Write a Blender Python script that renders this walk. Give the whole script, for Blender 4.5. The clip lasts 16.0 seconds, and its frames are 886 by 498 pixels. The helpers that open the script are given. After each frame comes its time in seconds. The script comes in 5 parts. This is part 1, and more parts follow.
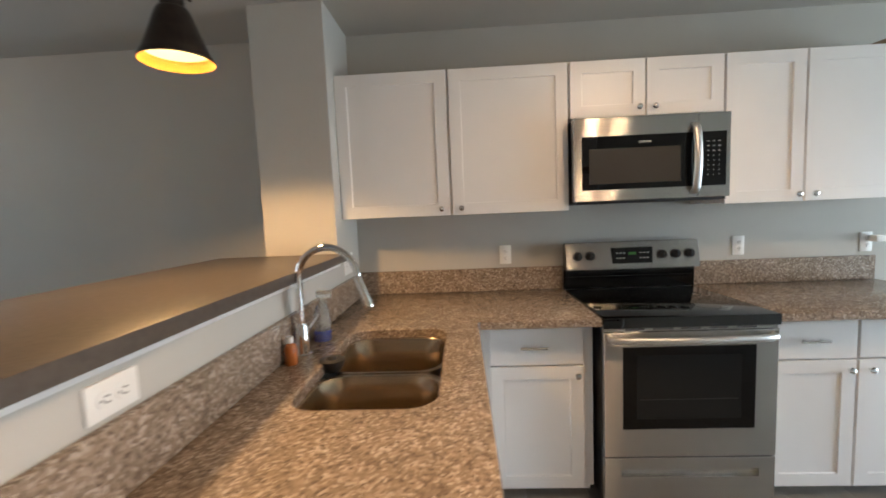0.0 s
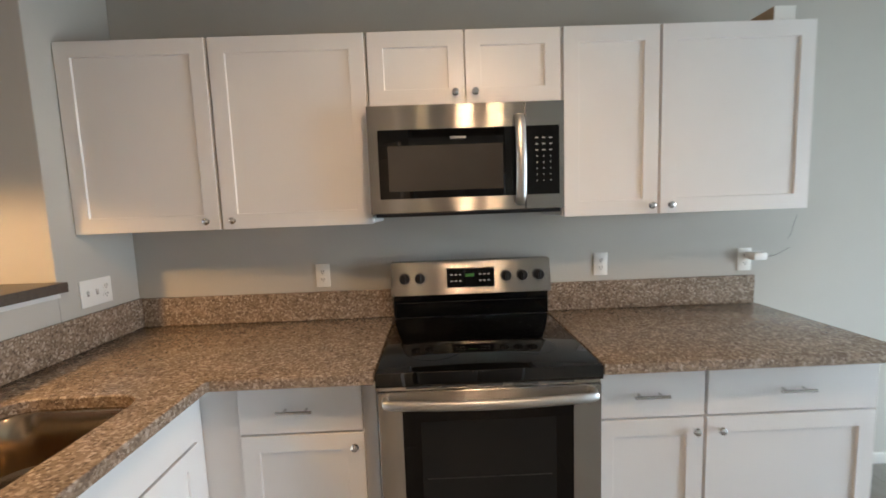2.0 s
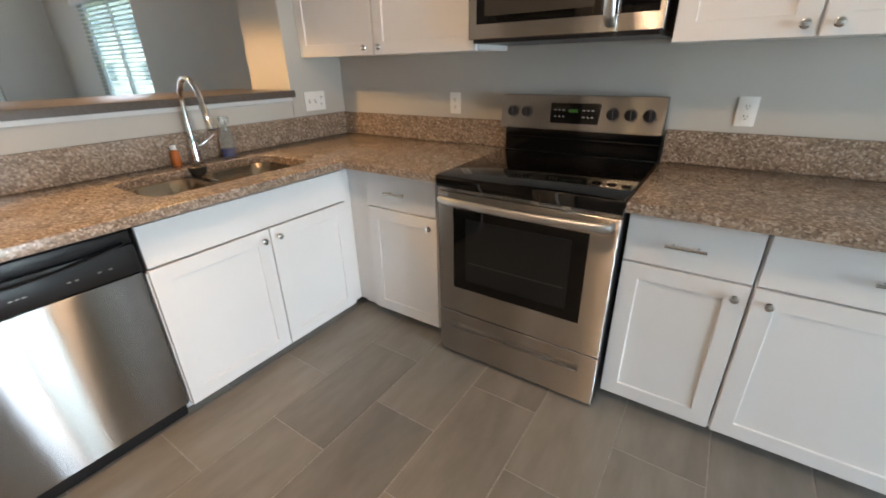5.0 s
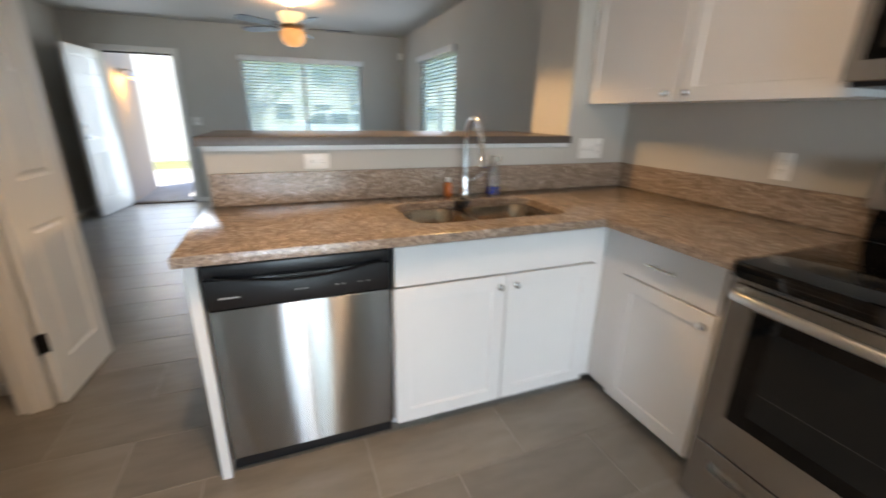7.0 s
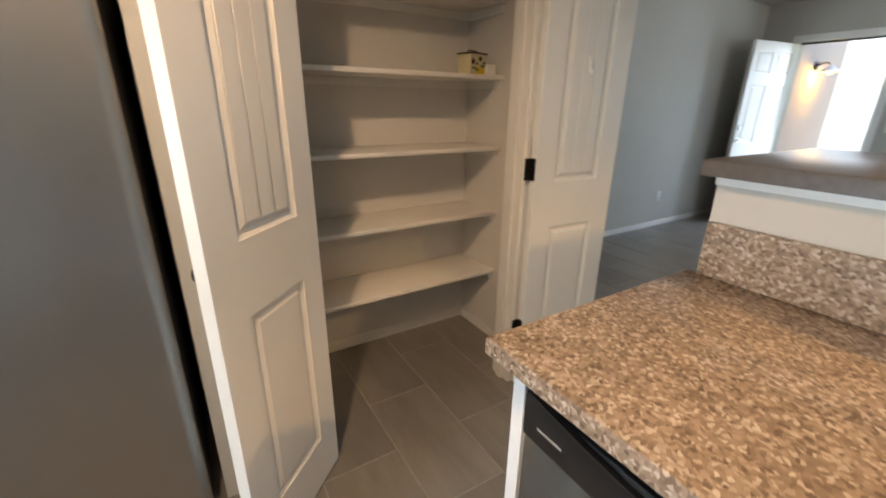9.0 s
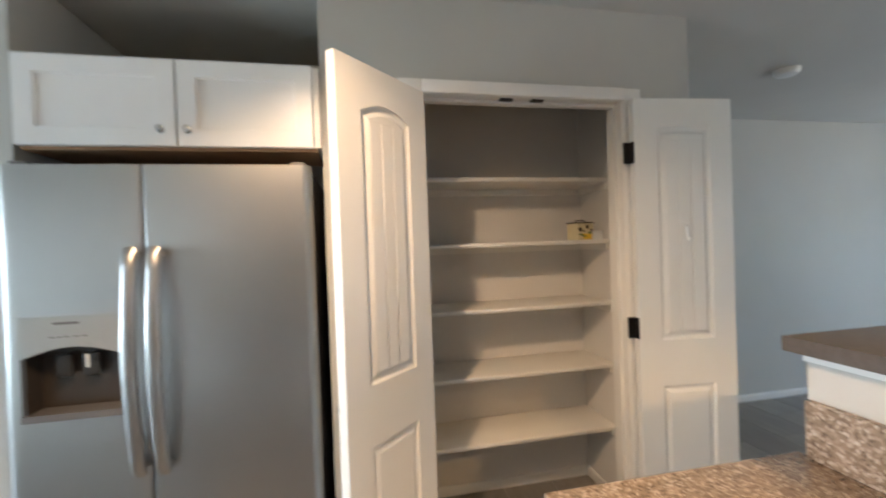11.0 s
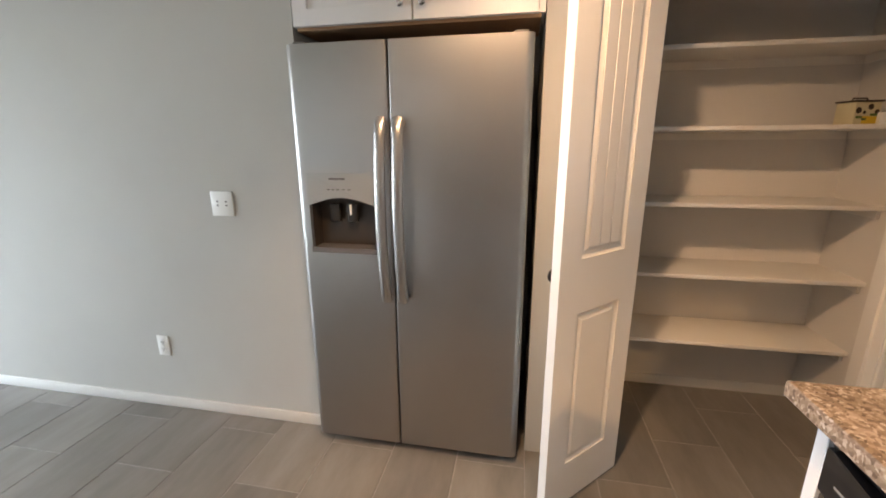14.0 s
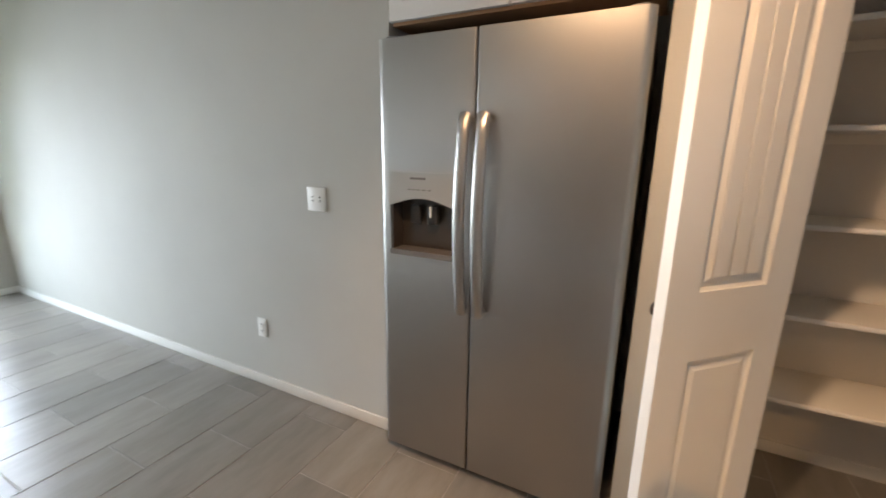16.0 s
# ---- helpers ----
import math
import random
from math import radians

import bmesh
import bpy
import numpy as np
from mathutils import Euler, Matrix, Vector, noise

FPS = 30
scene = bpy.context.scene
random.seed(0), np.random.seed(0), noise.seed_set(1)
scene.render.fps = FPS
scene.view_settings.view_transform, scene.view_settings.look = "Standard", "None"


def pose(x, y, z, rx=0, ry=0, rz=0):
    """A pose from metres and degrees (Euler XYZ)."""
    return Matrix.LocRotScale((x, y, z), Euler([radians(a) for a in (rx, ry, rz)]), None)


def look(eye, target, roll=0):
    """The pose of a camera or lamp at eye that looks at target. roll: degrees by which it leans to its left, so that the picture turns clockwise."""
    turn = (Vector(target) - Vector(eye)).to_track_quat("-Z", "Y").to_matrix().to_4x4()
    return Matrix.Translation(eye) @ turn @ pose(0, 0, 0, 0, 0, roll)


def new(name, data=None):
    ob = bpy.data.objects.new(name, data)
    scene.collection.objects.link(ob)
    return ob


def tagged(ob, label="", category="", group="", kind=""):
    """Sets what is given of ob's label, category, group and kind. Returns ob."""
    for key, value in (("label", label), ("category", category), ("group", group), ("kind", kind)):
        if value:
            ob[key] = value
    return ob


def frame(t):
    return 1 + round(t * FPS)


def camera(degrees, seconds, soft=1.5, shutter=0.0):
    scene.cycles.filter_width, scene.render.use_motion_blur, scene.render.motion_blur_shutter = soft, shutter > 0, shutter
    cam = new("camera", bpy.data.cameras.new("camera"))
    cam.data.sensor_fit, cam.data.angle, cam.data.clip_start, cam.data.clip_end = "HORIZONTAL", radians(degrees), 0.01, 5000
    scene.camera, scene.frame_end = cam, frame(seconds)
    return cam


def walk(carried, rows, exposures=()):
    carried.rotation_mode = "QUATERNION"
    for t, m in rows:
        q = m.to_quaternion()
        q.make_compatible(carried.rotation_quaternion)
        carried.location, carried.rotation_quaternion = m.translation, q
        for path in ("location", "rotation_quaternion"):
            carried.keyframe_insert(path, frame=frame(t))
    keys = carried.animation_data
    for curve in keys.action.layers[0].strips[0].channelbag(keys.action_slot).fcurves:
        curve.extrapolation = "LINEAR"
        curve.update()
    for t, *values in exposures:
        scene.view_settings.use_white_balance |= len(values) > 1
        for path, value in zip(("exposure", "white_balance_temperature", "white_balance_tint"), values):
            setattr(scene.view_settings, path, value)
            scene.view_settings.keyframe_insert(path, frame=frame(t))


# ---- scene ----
cam = camera(94.5, 16.0, soft=1.7, shutter=0.5)
PATH = [
    (0, (0.655, -2.53, 1.407), (0.556, -0.541, 1.229), -2.4),
    (0.5, (0.799, -2.346, 1.415), (0.801, -0.354, 1.237), -1.9),
    (1, (0.92, -2.162, 1.428), (1.133, -0.182, 1.241), -2.0),
    (1.5, (1.213, -2.092, 1.43), (1.472, -0.119, 1.236), -2.0),
    (2, (1.483, -2.027, 1.451), (1.512, -0.037, 1.245), -2.1),
    (2.5, (1.683, -1.861, 1.447), (1.55, 0.114, 1.163), -1.6),
    (3, (1.938, -1.798, 1.406), (1.642, 0.111, 0.891), 0.1),
    (3.5, (2.114, -1.864, 1.356), (1.781, -0.053, 0.575), 0.8),
    (4, (2.202, -2.022, 1.329), (1.713, -0.316, 0.405), 0.3),
    (4.2, (2.236, -2.067, 1.327), (1.585, -0.415, 0.407), 0.0),
    (6.3, (2.245, -2.149, 1.334), (0.917, -0.79, 0.711), -1.7),
    (6.5, (2.196, -2.117, 1.325), (0.767, -0.86, 0.709), -1.2),
    (7, (2.039, -1.988, 1.317), (0.269, -1.297, 0.694), 1.0),
    (7.5, (1.811, -1.937, 1.318), (-0.099, -1.981, 0.724), -0.0),
    (8, (1.536, -1.871, 1.321), (-0.218, -2.608, 0.705), -0.2),
    (8.5, (1.273, -1.775, 1.328), (-0.059, -3.1, 0.643), 0.6),
    (8.7, (1.202, -1.789, 1.33), (0.033, -3.25, 0.623), 0.9),
    (10.8, (1.065, -1.491, 1.46), (0.572, -3.427, 1.36), -1.6),
    (11, (1.096, -1.466, 1.477), (0.702, -3.427, 1.454), -2.0),
    (11.5, (1.166, -1.419, 1.494), (1.082, -3.417, 1.554), -1.8),
    (12, (1.223, -1.409, 1.489), (1.387, -3.402, 1.484), -1.1),
    (12.5, (1.264, -1.416, 1.479), (1.524, -3.39, 1.29), -0.6),
    (13, (1.277, -1.421, 1.438), (1.59, -3.369, 1.111), -0.4),
    (13.5, (1.289, -1.42, 1.422), (1.631, -3.343, 0.991), -0.3),
    (14, (1.287, -1.417, 1.404), (1.653, -3.319, 0.906), -0.3),
    (14.5, (1.295, -1.416, 1.398), (1.677, -3.303, 0.856), -0.2),
    (15, (1.306, -1.43, 1.382), (1.735, -3.308, 0.843), -0.5),
    (15.5, (1.265, -1.519, 1.379), (1.865, -3.366, 0.901), 0.0),
    (16, (1.217, -1.609, 1.375), (2.097, -3.343, 0.906), 0.7),
]
walk(cam, [(t, look(eye, target, roll)) for t, eye, target, roll in PATH], exposures=[(0.0, 2.14, 6450, 11), (1.5, 2.04, 6650, 13), (2.5, 2.08, 6550, 12), (3.5, 2.14, 6450, 11), (4.2, 2.18, 6650, 12), (6.3, 1.9, 6450, 11), (7.0, 1.9, 6450, 11), (7.8, 1.82, 6950, 14), (8.5, 2.12, 6450, 10), (8.7, 2.14, 6450, 10),
      (10.8, 2.5, 6050, 9), (11.5, 2.44, 6100, 9), (12.5, 2.34, 6750, 16), (14.0, 2.3, 6850, 17), (16.0, 2.12, 6850, 16)])

# ---- world, sun, large lights ----
CEIL = 2.48
world = bpy.data.worlds.new("sky")
scene.world = world
world.use_nodes = True
wn = world.node_tree
sky = wn.nodes.new("ShaderNodeTexSky")
sky.sky_type, sky.sun_disc, sky.sun_elevation, sky.sun_rotation = "NISHITA", False, radians(72), radians(140)
wn.links.new(sky.outputs[0], wn.nodes["Background"].inputs[0])
wn.nodes["Background"].inputs[1].default_value = 0.15


def lamp(name, kind, m, power, colour, size=0.1, size_y=None, spread=180):
    d = bpy.data.lights.new(name, kind)
    d.energy, d.color = power, colour
    if kind == "AREA":
        d.shape, d.size, d.size_y, d.spread = "RECTANGLE", size, size_y or size, radians(spread)
    elif kind == "SUN":
        d.angle = radians(size)
    else:
        d.shadow_soft_size = size
    ob = new(name, d)
    ob.matrix_world = m
    return ob


WARM, COOL = (1.0, 0.655, 0.385), (0.70, 0.83, 1.0)
lamp("sun", "SUN", look((5, -6, 25), (0, 0, 0)), 3.7, (1.0, 0.95, 0.88), 0.5)
# daylight in the openings
lamp("window_light", "AREA", look((-4.98, -1.55, 1.5), (0, -1.55, 1.2)), 2.4, COOL, 1.6, 1.1)
lamp("side_window_light", "AREA", look((-3.4, -0.06, 1.5), (-3.4, -3, 1.2)), 3.6, COOL, 1.1, 1.1)
lamp("entry_light", "AREA", look((-5.02, -3.67, 1.05), (0, -3.3, 0.6)), 4.5, COOL, 0.74, 1.9)
lamp("patio_door_light", "AREA", look((6.47, -2.355, 1.1), (3.1, -1.9, 0.0)), 11.2, COOL, 0.76, 1.9, 130)
lamp("patio_slider_light", "AREA", look((6.47, -1.425, 1.1), (3.1, -1.2, 0.0)), 9.6, (0.73, 0.86, 0.95), 0.76, 1.9, 130)


def spot(name, eye, target, power, cone, blend=0.8, colour=WARM):
    ob = lamp(name, "SPOT", look(eye, target), power, colour, 0.045)
    ob.data.spot_size, ob.data.spot_blend = radians(cone), blend
    return ob


# lamp heads under the kitchen ceiling, and the pendant over the bar
HEADS = (((1.71, -1.53), (1.0, -0.95, 0.0), 6.9), ((1.92, -1.57), (1.8, -0.85, 0.0), 3.9), ((1.40, -2.02), (0.75, -3.1, 0.0), 21.0))
for (hx, hy), aim, power in HEADS:
    spot("ceiling_head_light", (hx, hy, CEIL - 0.135), aim, power, 155 if power < 10 else 110)
spot("pendant_bulb", (-0.236, -1.21, 1.965), (-0.236, -1.21, 0), 14.0, 138, 0.35, (1.0, 0.58, 0.24))

# ---- materials ----


def mat(name, colour, rough=0.5, metal=0.0, **k):
    m = bpy.data.materials.new(name)
    m.use_nodes = True
    b = m.node_tree.nodes["Principled BSDF"]
    b.inputs["Base Color"].default_value = (*colour, 1)
    b.inputs["Roughness"].default_value = rough
    b.inputs["Metallic"].default_value = metal
    for key, v in k.items():
        b.inputs[key.replace("_", " ")].default_value = v
    return m


def node(m, kind, **k):
    n = m.node_tree.nodes.new(kind)
    for key, v in k.items():
        if key[0] == "i":
            n.inputs[int(key[1:])].default_value = v
        else:
            setattr(n, key, v)
    return n


def wire(m, a, b):
    m.node_tree.links.new(a, b)


def bsdf(m):
    return m.node_tree.nodes["Principled BSDF"]


def coords(m, scale=(1, 1, 1)):
    g = node(m, "ShaderNodeNewGeometry")
    mp = node(m, "ShaderNodeMapping")
    mp.inputs["Scale"].default_value = scale
    wire(m, g.outputs["Position"], mp.inputs["Vector"])
    return mp.outputs[0]


def noise_tex(m, vec, scale, detail=4.0, rough=0.55):
    n = node(m, "ShaderNodeTexNoise")
    n.inputs["Scale"].default_value, n.inputs["Detail"].default_value, n.inputs["Roughness"].default_value = scale, detail, rough
    wire(m, vec, n.inputs["Vector"])
    return n.outputs["Fac"]


def ramp(m, fac, *stops):
    r = node(m, "ShaderNodeValToRGB")
    e = r.color_ramp.elements
    while len(e) < len(stops):
        e.new(0.5)
    for el, (p, c) in zip(e, stops):
        el.position, el.color = p, (*c, 1)
    wire(m, fac, r.inputs[0])
    return r.outputs[0]


def bump(m, height, strength, distance):
    b = node(m, "ShaderNodeBump")
    b.inputs["Strength"].default_value, b.inputs["Distance"].default_value = strength, distance
    wire(m, height, b.inputs["Height"])
    wire(m, b.outputs[0], bsdf(m).inputs["Normal"])
    return b


def vary(m, colour, spread, scale, rough=None, rspread=0.08):
    """Blotches of lighter and darker tone."""
    v = coords(m)
    f = noise_tex(m, v, scale, 5)
    lo = tuple(c * (1 - spread) for c in colour)
    hi = tuple(min(1, c * (1 + spread)) for c in colour)
    wire(m, ramp(m, f, (0.3, lo), (0.7, hi)), bsdf(m).inputs["Base Color"])
    if rough is not None:
        mr = node(m, "ShaderNodeMapRange", i3=rough - rspread, i4=rough + rspread)
        wire(m, noise_tex(m, v, scale * 3, 3), mr.inputs[0])
        wire(m, mr.outputs[0], bsdf(m).inputs["Roughness"])
    return m


def painted(name, colour, rough, grain, strength):
    m = vary(mat(name, colour, rough), colour, 0.04, 1.3, rough, 0.05)
    v = coords(m)
    bump(m, noise_tex(m, v, grain, 3, 0.6), strength, 0.002)
    return m


WALL = painted("wall_paint", (0.484, 0.474, 0.438), 0.8, 75, 0.35)
CEILING = painted("ceiling_paint", (0.50, 0.48, 0.44), 0.8, 90, 0.4)
TRIM = painted("trim_paint", (0.78, 0.77, 0.74), 0.35, 40, 0.05)
DOORPAINT = painted("door_paint", (0.78, 0.76, 0.71), 0.4, 60, 0.06)
CABINET = painted("cabinet_white", (0.80, 0.79, 0.78), 0.33, 60, 0.03)
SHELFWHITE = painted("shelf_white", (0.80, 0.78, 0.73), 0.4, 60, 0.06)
PANTRYWHITE = painted("pantry_off_white", (0.68, 0.66, 0.625), 0.5, 75, 0.3)
PLASTIC = mat("white_plastic", (0.80, 0.80, 0.77), 0.3)
SLOT = mat("dark_slot", (0.10, 0.095, 0.09), 0.6)
CHROME = mat("chrome", (0.80, 0.80, 0.80), 0.07, 1.0)
NICKEL = mat("brushed_nickel", (0.62, 0.61, 0.59), 0.25, 1.0)
BLACK = mat("black_plastic", (0.012, 0.012, 0.013), 0.32)
ENAMEL = mat("black_enamel", (0.004, 0.004, 0.004), 0.08, IOR=1.4)
SATIN = vary(mat("satin_steel", (0.60, 0.59, 0.57), 0.4, 1.0), (0.60, 0.59, 0.57), 0.04, 12, 0.38, 0.05)
GLASSBLACK = mat("black_glass", (0.003, 0.003, 0.003), 0.02, IOR=1.4)
GREYPLASTIC = mat("grey_plastic", (0.13, 0.12, 0.115), 0.4)
BRONZE = vary(mat("dark_bronze", (0.035, 0.026, 0.02), 0.4, 0.6), (0.035, 0.026, 0.02), 0.3, 25)
GOLD = mat("gold_lining", (0.42, 0.17, 0.03), 0.4, 0.3)
CREAM = mat("cream_reflector", (0.78, 0.72, 0.60), 0.5)
HINGE = mat("oiled_hinge", (0.012, 0.010, 0.009), 0.45, 0.5)
MARK = mat("printed_mark", (0.30, 0.30, 0.29), 0.5)
GROUT = vary(mat("grout", (0.33, 0.315, 0.29), 0.9), (0.33, 0.315, 0.29), 0.15, 30)
BAR = vary(mat("bar_laminate", (0.085, 0.072, 0.062), 0.2), (0.085, 0.072, 0.062), 0.18, 60, 0.36, 0.06)
CARDBOARD = mat("raw_wood", (0.35, 0.20, 0.10), 0.8)
PVC = mat("clear_plastic", (0.9, 0.95, 0.95), 0.08, 0.0, Transmission_Weight=0.9, IOR=1.4)
BLUE = mat("blue_liquid", (0.01, 0.04, 0.45), 0.15)
AMBER = mat("amber_soap", (0.45, 0.13, 0.03), 0.2)
SOOT = mat("black_rubber", (0.015, 0.014, 0.013), 0.55)


def brushed(name, colour, rough, aniso):
    """Sheet steel with fine level scratches: highlights run up and down as narrow streaks."""
    m = mat(name, colour, rough, 1.0)
    g = node(m, "ShaderNodeBsdfAnisotropic")
    g.inputs["Roughness"].default_value, g.inputs["Anisotropy"].default_value = rough, aniso
    t = node(m, "ShaderNodeTangent", direction_type="RADIAL", axis="Z")
    wire(m, t.outputs[0], g.inputs["Tangent"])
    big = noise_tex(m, coords(m), 2.2, 3)
    wire(m, ramp(m, big, (0.3, tuple(c * 0.95 for c in colour)), (0.7, tuple(c * 1.04 for c in colour))), g.inputs["Color"])
    wire(m, g.outputs[0], m.node_tree.nodes["Material Output"].inputs["Surface"])
    return m


def steel(name, colour, rough, turn=0.0, aniso=0.75):
    m = mat(name, colour, rough, 1.0, Anisotropic=aniso, Anisotropic_Rotation=turn)
    t = node(m, "ShaderNodeTangent", direction_type="RADIAL", axis="Z")
    wire(m, t.outputs[0], bsdf(m).inputs["Tangent"])
    big = noise_tex(m, coords(m), 2.2, 3)
    wire(m, ramp(m, big, (0.3, tuple(c * 0.96 for c in colour)), (0.7, tuple(c * 1.03 for c in colour))), bsdf(m).inputs["Base Color"])
    return m


STEEL = brushed("stainless_steel", (0.55, 0.53, 0.505), 0.26, 0.8)
FRIDGESTEEL = steel("fridge_steel", (0.42, 0.406, 0.388), 0.36, 0.0, 0.5)
# The sink's golden reflections are tinted into its steel colour.
SINKSTEEL = steel("warm_tinted_sink_steel", (0.42, 0.33, 0.235), 0.22, 0.0, 0.5)


def granite():
    m = mat("granite", (0.3, 0.22, 0.17), 0.12)
    v = coords(m)
    vo = node(m, "ShaderNodeTexVoronoi")
    vo.inputs["Scale"].default_value = 140
    wob = noise_tex(m, v, 60, 2)
    mix = node(m, "ShaderNodeVectorMath", operation="MULTIPLY_ADD")
    mix.inputs[1].default_value = (0.012, 0.012, 0.012)
    wire(m, wob, mix.inputs[0])
    wire(m, v, mix.inputs[2])
    wire(m, mix.outputs[0], vo.inputs["Vector"])
    sep = node(m, "ShaderNodeSeparateColor")
    wire(m, vo.outputs["Color"], sep.inputs[0])
    c = ramp(m, sep.outputs[0], (0.0, (0.135, 0.103, 0.078)), (0.2, (0.205, 0.158, 0.12)), (0.5, (0.265, 0.208, 0.158)), (0.78, (0.335, 0.272, 0.216)), (1.0, (0.49, 0.43, 0.37)))
    big = ramp(m, noise_tex(m, v, 14, 4), (0.35, (0.86, 0.84, 0.81)), (0.65, (1.08, 1.06, 1.05)))
    mul = node(m, "ShaderNodeMix", data_type="RGBA", blend_type="MULTIPLY")
    mul.inputs[0].default_value = 1
    wire(m, c, mul.inputs[6])
    wire(m, big, mul.inputs[7])
    wire(m, mul.outputs[2], bsdf(m).inputs["Base Color"])
    mr = node(m, "ShaderNodeMapRange", i3=0.12, i4=0.24)
    wire(m, sep.outputs[1], mr.inputs[0])
    wire(m, mr.outputs[0], bsdf(m).inputs["Roughness"])
    return m


GRANITE = granite()


def tile_mat():
    m = mat("slate_tile", (0.12, 0.115, 0.108), 0.38)
    info = node(m, "ShaderNodeObjectInfo")
    v = coords(m, (1, 1, 1))
    add = node(m, "ShaderNodeVectorMath", operation="ADD")
    wire(m, v, add.inputs[0])
    sc = node(m, "ShaderNodeMath", operation="MULTIPLY", i1=37.0)
    wire(m, info.outputs["Random"], sc.inputs[0])
    wire(m, sc.outputs[0], add.inputs[1])
    st = node(m, "ShaderNodeMapping")
    st.inputs["Scale"].default_value = (5.0, 1.3, 5)
    wire(m, add.outputs[0], st.inputs["Vector"])
    f = noise_tex(m, st.outputs[0], 1.6, 7, 0.62)
    c = ramp(m, f, (0.25, (0.165, 0.152, 0.136)), (0.5, (0.22, 0.205, 0.184)), (0.78, (0.285, 0.266, 0.24)))
    tone = ramp(m, info.outputs["Random"], (0.0, (0.86, 0.86, 0.86)), (1.0, (1.1, 1.09, 1.07)))
    mul = node(m, "ShaderNodeMix", data_type="RGBA", blend_type="MULTIPLY")
    mul.inputs[0].default_value = 1
    wire(m, c, mul.inputs[6])
    wire(m, tone, mul.inputs[7])
    wire(m, mul.outputs[2], bsdf(m).inputs["Base Color"])
    mr = node(m, "ShaderNodeMapRange", i3=0.24, i4=0.42)
    wire(m, f, mr.inputs[0])
    wire(m, mr.outputs[0], bsdf(m).inputs["Roughness"])
    bump(m, noise_tex(m, v, 120, 3), 0.12, 0.001)
    return m


TILE = tile_mat()


def translucent(m, colour, amount):
    """Let part of the light through diffusely, as thin vinyl and leaves do; in window panes it adds haze."""
    t = node(m, "ShaderNodeBsdfTranslucent")
    t.inputs["Color"].default_value = (*colour, 1)
    mx = node(m, "ShaderNodeMixShader", i0=amount)
    wire(m, bsdf(m).outputs[0], mx.inputs[1])
    wire(m, t.outputs[0], mx.inputs[2])
    wire(m, mx.outputs[0], m.node_tree.nodes["Material Output"].inputs["Surface"])
    return m


def pane_mat():
    # Teal tint and translucent share put the washed-out daylight haze into the glass.
    m = mat("hazed_window_glass", (0.86, 0.97, 0.96), 0.0, 0.0, Transmission_Weight=1.0, IOR=1.05)
    return translucent(m, (0.82, 0.95, 0.93), 0.3)


GLASS = pane_mat()


def glow(name, colour, power):
    m = mat(name, colour, 0.4)
    bsdf(m).inputs["Emission Color"].default_value = (*colour, 1)
    bsdf(m).inputs["Emission Strength"].default_value = power
    return m


# ---- builders ----


def box(bm, x0, x1, y0, y1, z0, z1, bevel=0.0, seg=2):
    r = bmesh.ops.create_cube(bm, size=1)
    vs = r["verts"]
    for v in vs:
        v.co = Vector(((x0 + x1) / 2 + v.co.x * (x1 - x0), (y0 + y1) / 2 + v.co.y * (y1 - y0), (z0 + z1) / 2 + v.co.z * (z1 - z0)))
    if bevel:
        es = list({e for v in vs for e in v.link_edges})
        bmesh.ops.bevel(bm, geom=es, offset=bevel, segments=seg, affect="EDGES", profile=0.5)
    return bm


def lathe(bm, profile, centre=(0, 0, 0), steps=28, axis="Z", close=False):
    """Turn (radius, height) pairs round an axis."""
    cx, cy, cz = centre
    rings = []
    for r, h in profile:
        ring = []
        for i in range(steps):
            a = 2 * math.pi * i / steps
            u, w = r * math.cos(a), r * math.sin(a)
            p = {"Z": (u, w, h), "Y": (u, h, w), "X": (h, u, w)}[axis]
            ring.append(bm.verts.new((cx + p[0], cy + p[1], cz + p[2])))
        rings.append(ring)
    for a, b in zip(rings, rings[1:]):
        for i in range(steps):
            j = (i + 1) % steps
            bm.faces.new((a[i], a[j], b[j], b[i]))
    for ring in (rings[0], rings[-1]):
        if close:
            bm.faces.new(ring)
    return bm


def tube(bm, points, radius, steps=12, caps=True, flat=1.0, side=None):
    """A round or flattened bar along a line of points."""
    pts = [Vector(p) for p in points]
    rings = []
    ref = Vector(side) if side else None
    for i, p in enumerate(pts):
        d = (pts[min(i + 1, len(pts) - 1)] - pts[max(i - 1, 0)]).normalized()
        s = ref if ref else (Vector((0, 0, 1)) if abs(d.z) < 0.9 else Vector((1, 0, 0)))
        a = d.cross(s).normalized()
        b = a.cross(d).normalized()
        r = radius[i] if isinstance(radius, (list, tuple)) else radius
        rings.append([bm.verts.new(p + a * r * flat * math.cos(2 * math.pi * k / steps) + b * r * math.sin(2 * math.pi * k / steps)) for k in range(steps)])
    for a, b in zip(rings, rings[1:]):
        for i in range(steps):
            j = (i + 1) % steps
            bm.faces.new((a[i], a[j], b[j], b[i]))
    if caps:
        bm.faces.new(rings[0])
        bm.faces.new(rings[-1])
    return bm


def finish(bm, name, material, smooth):
    bmesh.ops.recalc_face_normals(bm, faces=bm.faces)
    me = bpy.data.meshes.new(name)
    bm.to_mesh(me)
    bm.free()
    me.materials.append(material)
    if smooth:
        for p in me.polygons:
            p.use_smooth = True
        me.set_sharp_from_angle(angle=radians(38))
    return me


def part(name, bm, material, parent, label="", smooth=True):
    ob = new(name, finish(bm, name, material, smooth))
    ob.parent = parent
    return tagged(ob, label) if label else ob


